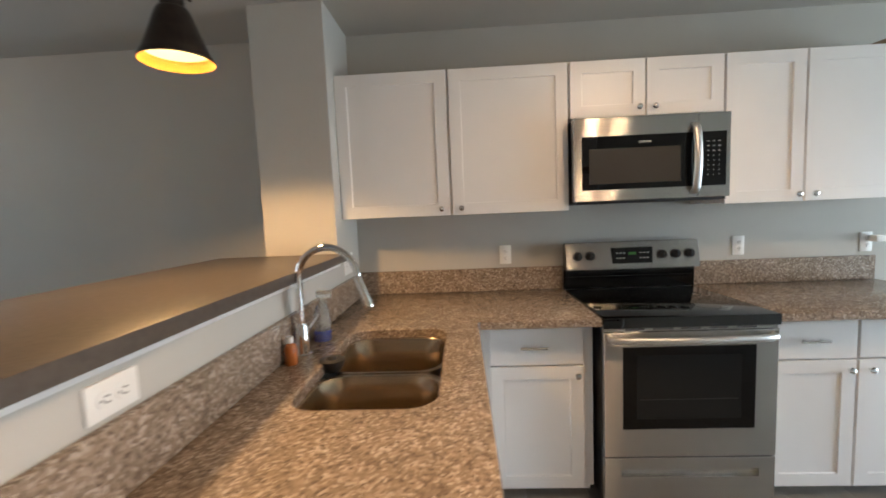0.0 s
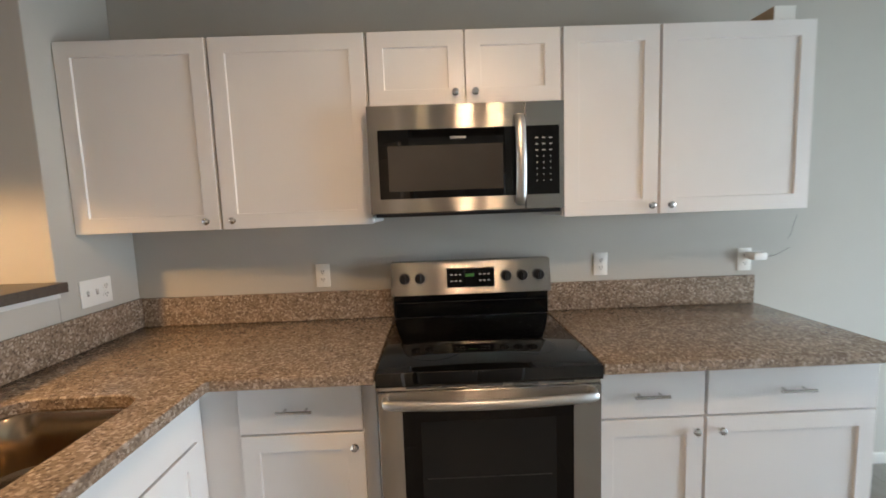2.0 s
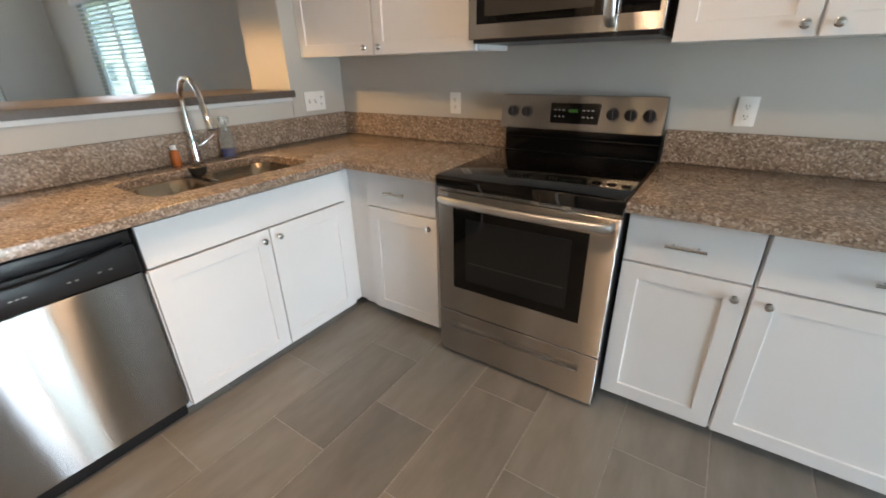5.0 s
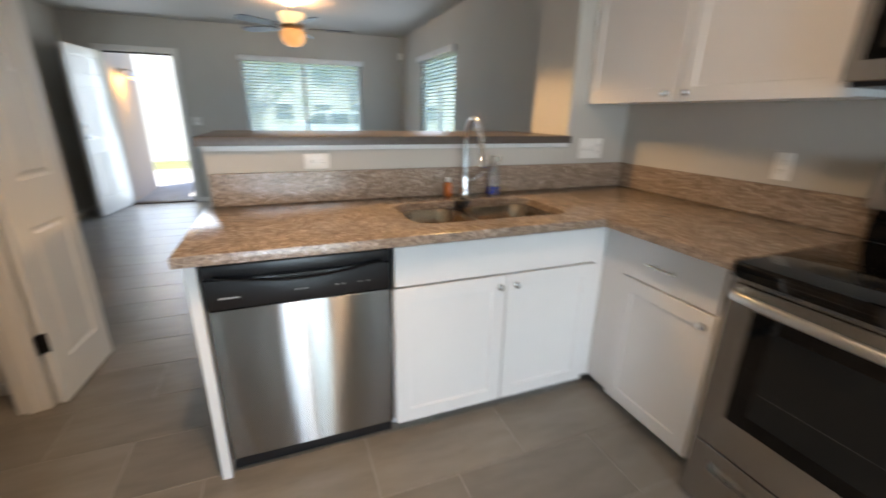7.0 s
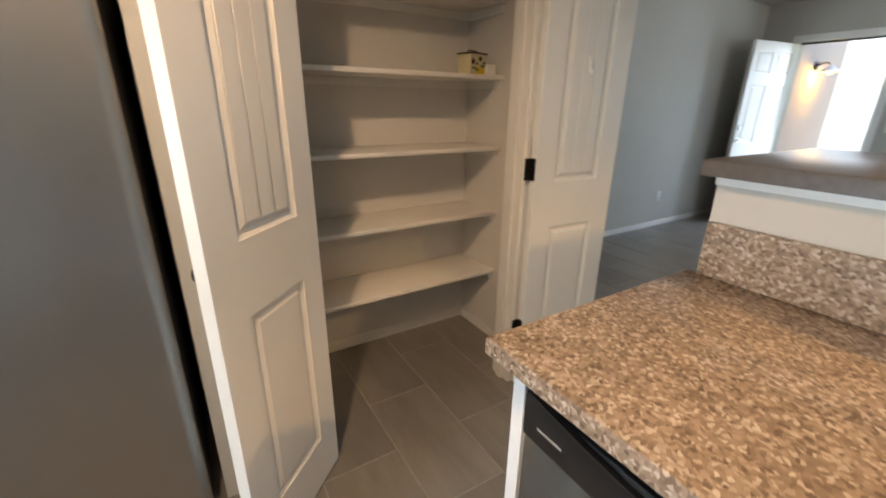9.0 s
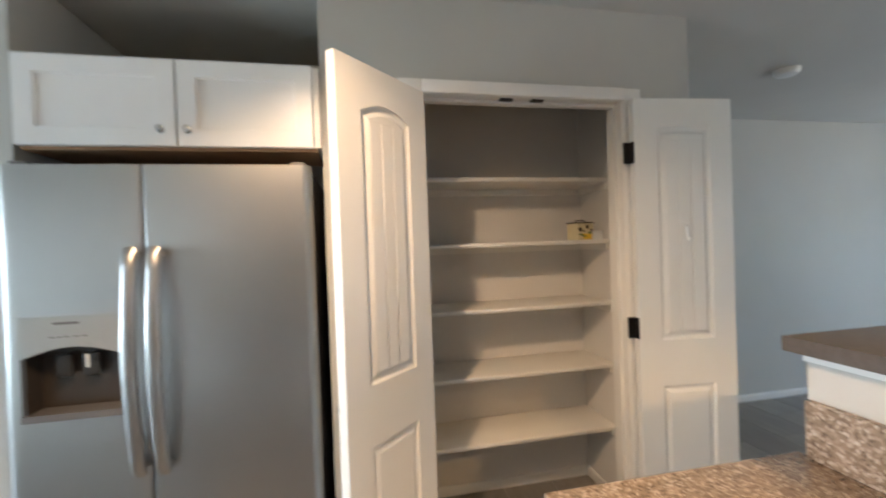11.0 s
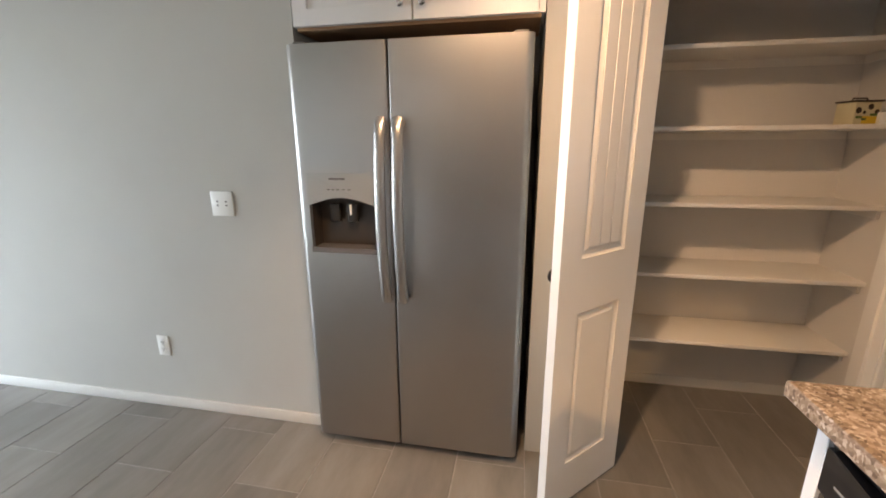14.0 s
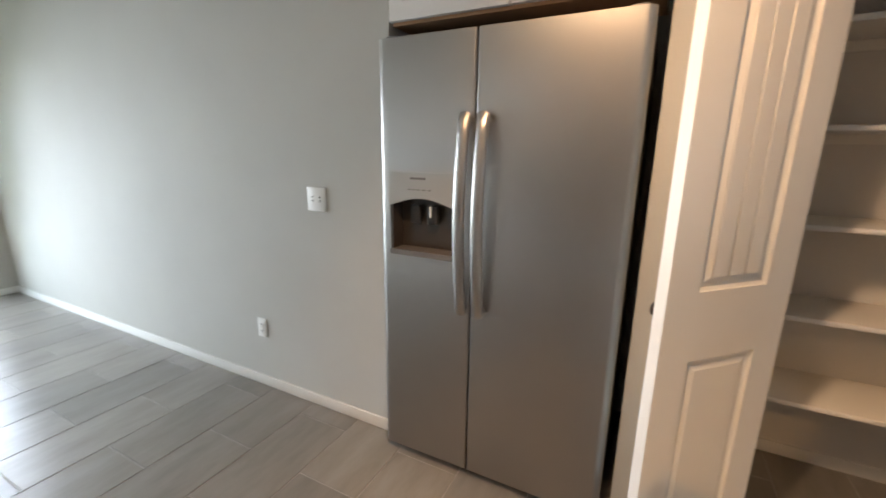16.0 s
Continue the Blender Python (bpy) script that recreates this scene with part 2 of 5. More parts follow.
def thing(name, m, label, category, group="", kind=""):
    ob = new(name)
    ob.matrix_world = m
    ob.empty_display_size = 0.05
    return tagged(ob, label, category, group, kind)


def solid(name, bm, material, label, category, kind="structure", smooth=True):
    return tagged(new(name, finish(bm, name, material, smooth)), label, category, "", kind)


def B(*a, **k):
    return box(bmesh.new(), *a, **k)


def boxes(*rows, bevel=0.0):
    bm = bmesh.new()
    for r in rows:
        box(bm, *r, bevel=bevel)
    return bm


# ---- structure ----
T = 0.11
solid("floor", boxes((-5.2, -0.26, -4.58, 0.1, -0.12, -0.002), (-0.26, 2.335, -3.92, 0.1, -0.12, -0.002), (2.335, 6.65, -3.21, 0.1, -0.12, -0.002)), GROUT, "pale grey grout bed under the floor tiles", "floor")
solid("ceiling", boxes((-5.2, -0.26, -4.58, 0.1, CEIL, CEIL + 0.1), (-0.26, 2.335, -3.92, 0.1, CEIL, CEIL + 0.1), (2.335, 6.65, -3.21, 0.1, CEIL, CEIL + 0.1)), CEILING, "flat greige painted textured ceiling", "ceiling")
WX, WY0, WY1, WZ0, WZ1 = -5.05, -2.42, -0.68, 0.90, 2.065
DY0, DY1, DZ = -4.07, -3.27, 2.045
SX0, SX1 = -4.05, -2.77
solid("wall_west", boxes((WX - T, WX, DY1, WY0, 0, CEIL), (WX - T, WX, WY1, 0, 0, CEIL), (WX - T, WX, WY0, WY1, 0, WZ0), (WX - T, WX, WY0, WY1, WZ1, CEIL), (WX - T, WX, -4.47, DY0, 0, CEIL), (WX - T, WX, DY0, DY1, DZ, CEIL)), WALL, "greige textured living room wall with entry door and window", "wall", smooth=False)
solid("wall_north", boxes((WX - T, SX0, 0, T, 0, CEIL), (SX1, 6.65, 0, T, 0, CEIL), (SX0, SX1, 0, T, 0, WZ0), (SX0, SX1, 0, T, WZ1, CEIL)), WALL, "greige textured wall behind range and living room", "wall", smooth=False)
solid("wall_stub", B(-0.385, 0.0, -0.43, -0.001, 0, CEIL, bevel=0.004), WALL, "greige wall end between kitchen and living room", "wall", smooth=False)
solid("pony_wall", B(-0.12, 0.0, -2.30, -0.431, 0, 1.174, bevel=0.003), WALL, "half-height greige wall carrying the breakfast bar", "wall", smooth=False)
PY = -3.095
solid("wall_south_living", B(WX - T, -0.41, -4.58, -4.47, 0, CEIL), WALL, "greige living room wall beside the entry", "wall", smooth=False)
solid("wall_pantry_side", B(-0.41, -0.26, -4.58, PY, 0, CEIL), WALL, "greige wall enclosing the pantry", "wall", smooth=False)
OX0, OX1, OZ = -0.058, 0.832, 2.082
solid("wall_pantry_front", boxes((-0.26, OX0 - 0.02, PY - T, PY, 0, CEIL), (OX1 + 0.02, 1.225, PY - T, PY, 0, CEIL), (OX0 - 0.02, OX1 + 0.02, PY - T, PY, OZ + 0.02, CEIL)), WALL, "greige wall round the pantry door opening", "wall", smooth=False)
solid("wall_pantry_back", B(-0.26, 2.335, -3.92, -3.81, 0, CEIL), WALL, "greige back wall of pantry and fridge alcove", "wall", smooth=False)
solid("wall_alcove_west", B(1.115, 1.225, -3.81, PY - T, 0, CEIL), WALL, "greige wall between pantry and fridge alcove", "wall", smooth=False)
# Thin even off-white sheets over the pantry walls, lighter than wall_paint.
solid("wall_pantry_lining", boxes((-0.259, -0.256, -3.809, PY - T - 0.001, 0, CEIL), (-0.255, 1.12, -3.809, -3.806, 0, CEIL)), PANTRYWHITE, "off-white lining inside the pantry, lighter than the other walls", "wall", smooth=False)
solid("wall_alcove_east", B(2.225, 2.335, -3.81, PY, 0, CEIL), WALL, "greige alcove side wall", "wall", smooth=False)
solid("wall_south", B(2.335, 6.65, PY - T, PY, 0, CEIL), WALL, "greige textured dining wall", "wall", smooth=False)
solid("wall_east", boxes((6.55, 6.65, PY, -2.80, 0, CEIL), (6.55, 6.65, -0.98, 0, 0, CEIL), (6.55, 6.65, -2.80, -0.98, 2.1, CEIL)), WALL, "greige dining wall with glazed opening", "wall", smooth=False)

BASEB = 0.062
BB = [("x", WX, -0.385, -0.001, -1), ("x", 3.08, 6.55, -0.001, -1), ("x", 2.23, 6.55, PY + 0.001, 1), ("x", WX, -0.41, -4.469, 1), ("x", -0.26, 1.115, -3.809, 1),
      ("y", PY, -2.80, 6.549, -1), ("y", -0.98, 0, 6.549, -1), ("y", -4.47, PY, -0.411, -1), ("y", -3.25, 0, WX + 0.001, 1), ("y", -3.81, PY - T, -0.259, 1)]
for ax, a, b, c, s in BB:
    d = c + s * 0.012
    solid("baseboard", B(a, b, min(c, d), max(c, d), 0, BASEB, bevel=0.004) if ax == "x" else B(min(c, d), max(c, d), a, b, 0, BASEB, bevel=0.004), TRIM, "white painted baseboard along the wall", "baseboard")


# ---- slabs with holes ----


def offset_loop(pts, d):
    """A closed loop of (x, y) moved inwards by d (loop runs counter-clockwise)."""
    out = []
    n = len(pts)
    for i in range(n):
        p0, p1, p2 = Vector(pts[i - 1]), Vector(pts[i]), Vector(pts[(i + 1) % n])
        a, b = (p1 - p0).normalized(), (p2 - p1).normalized()
        na, nb = Vector((-a.y, a.x)), Vector((-b.y, b.x))
        m = (na + nb)
        m = m / max(m.dot(na), 0.2)
        out.append((p1.x + m.x * d, p1.y + m.y * d))
    return out


def ring_verts(bm, pts, z):
    return [bm.verts.new((x, y, z)) for x, y in pts]


def skirt(bm, a, b):
    n = len(a)
    for i in range(n):
        bm.faces.new((a[i], a[(i + 1) % n], b[(i + 1) % n], b[i]))


def slab(outline, z0, z1, ease=0.006, holes=()):
    bm = bmesh.new()
    lo = ring_verts(bm, outline, z0)
    top_edges = []
    prev = lo
    for off, z in ((0, z1 - ease), (ease * 0.3, z1 - ease * 0.3), (ease, z1)):
        cur = ring_verts(bm, offset_loop(outline, off), z)
        skirt(bm, prev, cur)
        prev = cur
    fills = [(prev, lo)]
    for h in holes:
        inner = ring_verts(bm, h, z0)
        mid = ring_verts(bm, h, z1 - 0.004)
        out = ring_verts(bm, offset_loop(h, -0.004), z1)
        skirt(bm, inner, mid)
        skirt(bm, mid, out)
        fills.append((out, inner))
    for k in (0, 1):
        es = []
        for pair in fills:
            r = pair[k]
            es += [bm.edges.get((r[i], r[(i + 1) % len(r)])) for i in range(len(r))]
        bmesh.ops.triangle_fill(bm, edges=es, use_beauty=True)
    return bm


def round_rect(x0, x1, y0, y1, r, steps=7):
    pts = []
    for cx, cy, a0 in ((x1 - r, y1 - r, 0), (x0 + r, y1 - r, 90), (x0 + r, y0 + r, 180), (x1 - r, y0 + r, 270)):
        for i in range(steps + 1):
            a = radians(a0 + 90 * i / steps)
            pts.append((cx + r * math.cos(a), cy + r * math.sin(a)))
    return pts


def prism(bm, pts, z0, z1):
    lo, hi = ring_verts(bm, pts, z0), ring_verts(bm, pts, z1)
    skirt(bm, lo, hi)
    bm.faces.new(lo)
    bm.faces.new(hi)
    return bm


# ---- cabinets (built facing -y, along +x) ----
FRONT = -0.64


def xz_ring(bm, x0, x1, z0, z1, y):
    return [bm.verts.new(p) for p in ((x0, y, z0), (x1, y, z0), (x1, y, z1), (x0, y, z1))]


def shaker(x0, x1, z0, z1, y, thick=0.02, rail=0.062, sink=0.008):
    """One panelled door leaf, recessed in the middle, with eased edges."""
    bm = bmesh.new()
    rings = []
    for off, d in ((0, thick), (0, 0.0015), (0.0015, 0), (rail - 0.001, 0), (rail, 0.001), (rail + 0.001, sink)):
        rings.append(xz_ring(bm, x0 + off, x1 - off, z0 + off, z1 - off, y + d))
    for p, q in zip(rings, rings[1:]):
        skirt(bm, p, q)
    bm.faces.new(rings[0])
    bm.faces.new(rings[-1])
    return bm


def rim(x0, x1, z0, z1, hole, y0, y1, ease=0.002):
    """A flat plate from y0 (front) to y1 with one rectangular hole (hx0, hx1, hz0, hz1)."""
    bm = bmesh.new()
    h = hole
    rings = [xz_ring(bm, h[0], h[1], h[2], h[3], y1), xz_ring(bm, h[0], h[1], h[2], h[3], y0), xz_ring(bm, x0 + ease, x1 - ease, z0 + ease, z1 - ease, y0),
             xz_ring(bm, x0, x1, z0, z1, y0 + ease), xz_ring(bm, x0, x1, z0, z1, y1)]
    for p, q in zip(rings, rings[1:] + rings[:1]):
        skirt(bm, p, q)
    return bm


def knob(x, z, y, parent):
    bm = bmesh.new()
    lathe(bm, [(0.004, 0.0), (0.0055, -0.010), (0.009, -0.015), (0.0145, -0.019), (0.0155, -0.024), (0.0125, -0.029), (0.006, -0.0315), (0.0005, -0.032)], (x, y, z), 20, "Y")
    return part("knob", bm, CHROME, parent, "polished round chrome knob")


def bar_pull(x, z, y, parent, half=0.062):
    bm = bmesh.new()
    tube(bm, [(x - half, y - 0.028, z), (x + half, y - 0.028, z)], 0.0055, 12, True)
    for s in (-0.6, 0.6):
        tube(bm, [(x + s * half, y, z), (x + s * half, y - 0.028, z)], 0.0042, 8)
    return part("bar_handle", bm, NICKEL, parent, "slim brushed nickel bar handle")


def base_cabinet(m, w, x0, x1, label, drawer=True, split=None, knobs=(), pull=None, z_top=0.872, lift=0.0):
    """w: width of the body; x0, x1: the door's span in it."""
    c = thing("base_cabinet", m, label, "cabinet", "kitchen base cabinets")
    part("body", boxes((0, w, -0.62, -0.001, 0.06, z_top)), CABINET, c, smooth=False)
    part("toe_kick", B(0.0, w, -0.56, -0.55, 0.0, 0.06), CABINET, c, "recessed white toe kick", smooth=False)
    if drawer:
        d = part("drawer_front", B(x0, x1, FRONT, FRONT + 0.02, 0.672 + lift, 0.848, bevel=0.002, seg=1), CABINET, c)
        if pull is not None:
            bar_pull(pull, 0.76, FRONT, d)
    edges = [x0, *( [split] if split else []), x1]
    for i, (a, b) in enumerate(zip(edges, edges[1:])):
        ga = 0.0 if i == 0 else 0.003
        gb = 0.0 if i == len(edges) - 2 else 0.003
        door = part("door", shaker(a + ga, b - gb, 0.056, 0.664 + lift, FRONT), CABINET, c)
        if i < len(knobs):
            knob(knobs[i], 0.62 + lift, FRONT, door)
    return c


base_cabinet(pose(0.60, 0, 0), 0.645, 0.162, 0.598, "white shaker base cabinet between corner and range", pull=0.365, knobs=(0.567,))
base_cabinet(pose(2.028, 0, 0), 0.396, 0.002, 0.392, "white shaker base cabinet beside the range", pull=0.19, knobs=(0.356,))
base_cabinet(pose(2.428, 0, 0), 0.64, 0.004, 0.625, "wide white shaker base cabinet at the counter end", pull=0.31, knobs=(0.047,))
# peninsula, facing the kitchen
base_cabinet(pose(0, -1.64, 0, 0, 0, 90), 1.0, 0.004, 0.955, "white shaker sink cabinet with two doors", split=0.494, knobs=(0.454, 0.53), z_top=0.665, lift=0.016)
filler = thing("corner_filler", pose(0, 0, 0), "white painted filler strip in the cabinet corner", "panel")
part("strip", B(0.59, 0.622, -0.682, -0.625, 0.061, 0.872), CABINET, filler, smooth=False)
end = thing("end_panel", pose(0.0, -2.31, 0), "white painted end panel beside the dishwasher", "panel")
part("panel", B(0.001, 0.642, 0.0, 0.035, 0, 0.872, bevel=0.002, seg=1), CABINET, end)


def wall_cabinet(m, w, z0, z1, doors, label, knobs, depth=0.30, group="kitchen wall cabinets", rail=0.062, kz=0.036):
    c = thing("wall_cabinet", m, label, "cabinet", group)
    part("body", B(0, w, -depth, -0.001, z0 + 0.004, z1, bevel=0.001, seg=1), CABINET, c, smooth=False)
    for (a, b), k in zip(doors, knobs):
        d = part("door", shaker(a, b, z0, z1 - 0.002, -depth - 0.022, 0.02, rail), CABINET, c)
        knob(k, z0 + kz, -depth - 0.022, d)
    return c


wall_cabinet(pose(0.004, 0, 0), 1.222, 1.39, 2.15, ((0.0, 0.589), (0.603, 1.218)), "white shaker wall cabinet with two wide doors", (0.545, 0.651))
wall_cabinet(pose(1.230, 0, 0), 0.782, 1.862, 2.15, ((0.004, 0.386), (0.394, 0.777)), "short white wall cabinet above the microwave", (0.350, 0.430), kz=0.042)
wall_cabinet(pose(2.016, 0, 0), 1.035, 1.39, 2.15, ((0.004, 0.394), (0.405, 1.033)), "white shaker wall cabinet beside the microwave", (0.362, 0.442))
fc = wall_cabinet(pose(2.214, -3.395, 0, 0, 0, 180), 0.985, 1.857, 2.165, ((0.006, 0.493), (0.501, 0.960)), "white shaker cabinet above the refrigerator", (0.453, 0.538), depth=0.28 + 0.02, group="alcove cabinet", kz=0.055)
part("underside", B(0.01, 0.97, -0.298, -0.01, 1.846, 1.859), CARDBOARD, fc, "unpainted wooden underside")

# ---- counters ----
solid_c = thing("countertop", pose(0, 0, 0), "brown speckled granite countertop over the peninsula and corner", "countertop")
SINK = (0.165, 0.572, -1.525, -0.80)
part("slab", slab([(0.001, -2.325), (0.71, -2.325), (0.71, -0.73), (0.718, -0.722), (1.256, -0.722), (1.256, -0.001), (0.001, -0.001)], 0.873, 0.91, holes=[round_rect(*SINK, 0.085)]), GRANITE, solid_c)
part("backsplash", B(0.0215, 1.256, -0.021, -0.001, 0.911, 1.052, bevel=0.002, seg=1), GRANITE, solid_c)
part("backsplash", B(0.001, 0.021, -2.292, -0.001, 0.911, 1.055, bevel=0.002, seg=1), GRANITE, solid_c)
ct2 = thing("countertop", pose(0, 0, 0), "brown speckled granite countertop beside the range", "countertop")
part("slab", slab([(2.026, -0.722), (3.075, -0.722), (3.087, -0.710), (3.087, -0.001), (2.026, -0.001)], 0.873, 0.91), GRANITE, ct2)
part("backsplash", B(2.026, 3.076, -0.021, -0.001, 0.911, 1.052, bevel=0.002, seg=1), GRANITE, ct2)
bar = thing("bar_top", pose(0, 0, 0), "dark brown-grey laminate breakfast bar top", "bar top")
part("slab", slab([(-0.64, -2.325), (0.045, -2.325), (0.045, -0.432), (-0.64, -0.432)], 1.175, 1.214, 0.004), BAR, bar)
part("trim_strip", B(0.001, 0.012, -2.30, -0.432, 1.152, 1.174), TRIM, bar, "white strip under the bar edge")

# ---- sink ----
sink = thing("kitchen_sink", pose(0, 0, 0), "undermount double-bowl stainless sink in the countertop", "sink")


def bowl(x0, x1, y0, y1, r, name):
    bm = bmesh.new()
    rings = []
    for off, z, rr in ((-0.012, 0.872, r), (0.0, 0.872, r), (0.004, 0.866, r), (0.012, 0.76, r), (0.02, 0.715, r), (0.045, 0.695, r * 0.8)):
        rings.append(ring_verts(bm, round_rect(x0 + off, x1 - off, y0 + off, y1 - off, rr), z))
    for a, b in zip(rings, rings[1:]):
        skirt(bm, a, b)
    bm.faces.new(rings[-1])
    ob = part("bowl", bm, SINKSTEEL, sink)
    cx, cy = (x0 + x1) / 2 - 0.03, (y0 + y1) / 2
    dm = bmesh.new()
    lathe(dm, [(0.057, 0.697), (0.055, 0.700), (0.045, 0.699), (0.040, 0.694), (0.0005, 0.693)], (cx, cy, 0), 24)
    part("drain", dm, CHROME, ob, "round chrome drain strainer")


bowl(0.17, 0.565, -1.515, -1.215, 0.085, "near")
bowl(0.17, 0.565, -1.180, -0.81, 0.085, "far")

# ---- faucet ----
faucet = thing("faucet", pose(0.058, -1.098, 0.91, 0, 0, -6), "tall chrome gooseneck pull-down kitchen faucet", "faucet")
part("base", lathe(bmesh.new(), [(0.030, 0.0), (0.031, 0.006), (0.026, 0.010), (0.024, 0.03), (0.0235, 0.10), (0.019, 0.115), (0.0005, 0.117)], (0, 0, 0), 28), CHROME, faucet)
neck = [(0, 0, 0.10), (0, 0, 0.20), (0, 0, 0.28)]
for i in range(1, 15):
    a = math.pi * i / 14 * 0.98
    neck.append((0.112 * (1 - math.cos(a)), 0, 0.28 + 0.112 * math.sin(a)))
part("neck", tube(bmesh.new(), neck, 0.0125, 18, side=(0, 1, 0)), CHROME, faucet)
hx = neck[-1][0]
sh_ = lathe(bmesh.new(), [(0.0125, 0.004), (0.0145, -0.006), (0.0145, -0.040), (0.0155, -0.043), (0.0155, -0.046), (0.018, -0.075), (0.0205, -0.106), (0.0195, -0.112), (0.0005, -0.113)], (0, 0, 0), 24)
bmesh.ops.transform(sh_, matrix=Matrix.Translation((hx, 0, 0.282)) @ Matrix.Rotation(radians(-19), 4, "Y"), verts=sh_.verts)
part("spray_head", sh_, CHROME, faucet)
part("lever", tube(bmesh.new(), [(0, 0.02, 0.075), (0.0, 0.04, 0.08), (0.012, 0.075, 0.105), (0.02, 0.10, 0.125)], [0.011, 0.008, 0.006, 0.005], 12, side=(0, 0, 1)), CHROME, faucet, "slim chrome side lever")

# ---- microwave ----


def bars(parent, spots, w, h, y, material, label="", name="marking"):
    for x, z in spots:
        part(name, B(x - w / 2, x + w / 2, y - 0.0006, y + 0.001, z - h / 2, z + h / 2), material, parent, label, smooth=False)


mw = thing("microwave", pose(0, 0, 0), "stainless over-range microwave with black glass door", "microwave")
part("body", B(1.234, 1.992, -0.36, -0.003, 1.428, 1.845), BLACK, mw, "black sheet metal body", smooth=False)
door = part("door", rim(1.229, 1.8415, 1.430, 1.844, (1.268, 1.838, 1.486, 1.752), -0.402, -0.362), STEEL, mw, smooth=False)
part("glass", B(1.268, 1.838, -0.4005, -0.364, 1.486, 1.752), GLASSBLACK, door, "black glass door panel", smooth=False)
part("window", B(1.305, 1.755, -0.4012, -0.398, 1.515, 1.690), mat("oven_mesh", (0.045, 0.04, 0.034), 0.15), door, "grey perforated viewing window", smooth=False)
part("panel_frame", rim(1.8435, 1.996, 1.430, 1.844, (1.847, 1.976, 1.486, 1.752), -0.402, -0.362), STEEL, mw, smooth=False)
ctl = part("control_panel", B(1.847, 1.976, -0.4005, -0.364, 1.486, 1.752), GLASSBLACK, mw, "black glass keypad panel", smooth=False)
for r in range(8):
    for c in range(3):
        bars(ctl, [(1.888 + 0.027 * c, 1.705 - 0.0235 * r)], 0.012 if r < 3 else 0.004, 0.0045, -0.4005, MARK, name="key")
hp = [(1.818, -0.402, 1.455), (1.818, -0.425, 1.470)] + [(1.818, -0.432 - 0.014 * math.sin(math.pi * i / 10), 1.485 + 0.275 * i / 10) for i in range(11)] + [(1.818, -0.425, 1.775), (1.818, -0.402, 1.79)]
part("handle", tube(bmesh.new(), hp, 0.0105, 12, flat=1.9, side=(0, 1, 0)), SATIN, door, "bowed stainless bar handle")
part("logo_plate", B(1.55, 1.612, -0.4012, -0.399, 1.712, 1.722), MARK, door, "small silver maker plate", smooth=False)
part("vent", B(1.245, 1.985, -0.385, -0.01, 1.415, 1.4285), BLACK, mw, "black underside grille", smooth=False)

# ---- range ----
rg = thing("range", pose(1.262, 0, 0), "stainless electric range with black glass cooktop", "range")
RW = 0.758
part("body", B(0.003, RW - 0.003, -0.685, -0.03, 0.03, 0.861), BLACK, rg, "black enamel side panels", smooth=False)
top = part("cooktop", slab([(0.0, -0.725), (RW, -0.725), (RW, -0.05), (0.0, -0.05)], 0.862, 0.912, 0.009), mat("ceramic_glass", (0.003, 0.003, 0.003), 0.015, IOR=1.6), rg, "black ceramic glass cooktop")
for bx, by, r in ((0.19, -0.52, 0.105), (0.57, -0.52, 0.085), (0.19, -0.24, 0.08), (0.57, -0.24, 0.105)):
    part("burner_ring", lathe(bmesh.new(), [(r, 0.9123), (r + 0.0025, 0.9126), (r + 0.0035, 0.9123)], (bx, by, 0), 48), mat("ring_print", (0.009, 0.009, 0.009), 0.12), top, "faint printed burner ring")
bg = bmesh.new()
prism(bg, [(0, -0.05), (0.757, -0.05), (0.757, -0.01), (0, -0.01)], 0.912, 1.03)
tube(bg, [(0.004, -0.052, 0.985), (0.753, -0.052, 0.985)], 0.012, 10, True, 0.8)
part("backguard", bg, ENAMEL, rg, "glossy black enamel backguard with a moulded ridge", smooth=True)
cp = bmesh.new()
lo = [(-0.004, -0.118, 1.035), (0.758, -0.118, 1.035), (0.758, -0.01, 1.035), (-0.004, -0.01, 1.035)]
hi = [(-0.004, -0.085, 1.19), (0.758, -0.085, 1.19), (0.758, -0.02, 1.19), (-0.004, -0.02, 1.19)]
va, vb = [cp.verts.new(p) for p in lo], [cp.verts.new(p) for p in hi]
skirt(cp, va, vb)
cp.faces.new(va), cp.faces.new(vb)
bmesh.ops.bevel(cp, geom=list(cp.edges), offset=0.004, segments=2, affect="EDGES")
panel = part("control_panel", cp, STEEL, rg, "tilted stainless control panel")


def on_panel(z):
    return -0.118 + 0.033 * (z - 1.035) / 0.155


part("display", B(0.262, 0.487, on_panel(1.065) - 0.004, on_panel(1.06) + 0.03, 1.068, 1.158), GLASSBLACK, panel, "black oven clock display", smooth=False)
dsp = on_panel(1.065) - 0.004
for dx in (0.285, 0.305, 0.325, 0.42, 0.44, 0.46):
    bars(panel, [(dx, 1.128), (dx, 1.098)], 0.011, 0.006, dsp, MARK, name="key")
part("clock_digits", B(0.35, 0.392, dsp - 0.001, dsp + 0.001, 1.118, 1.132), glow("green_digits", (0.03, 0.13, 0.02), 0.01), panel, "dim green clock digits", smooth=False)
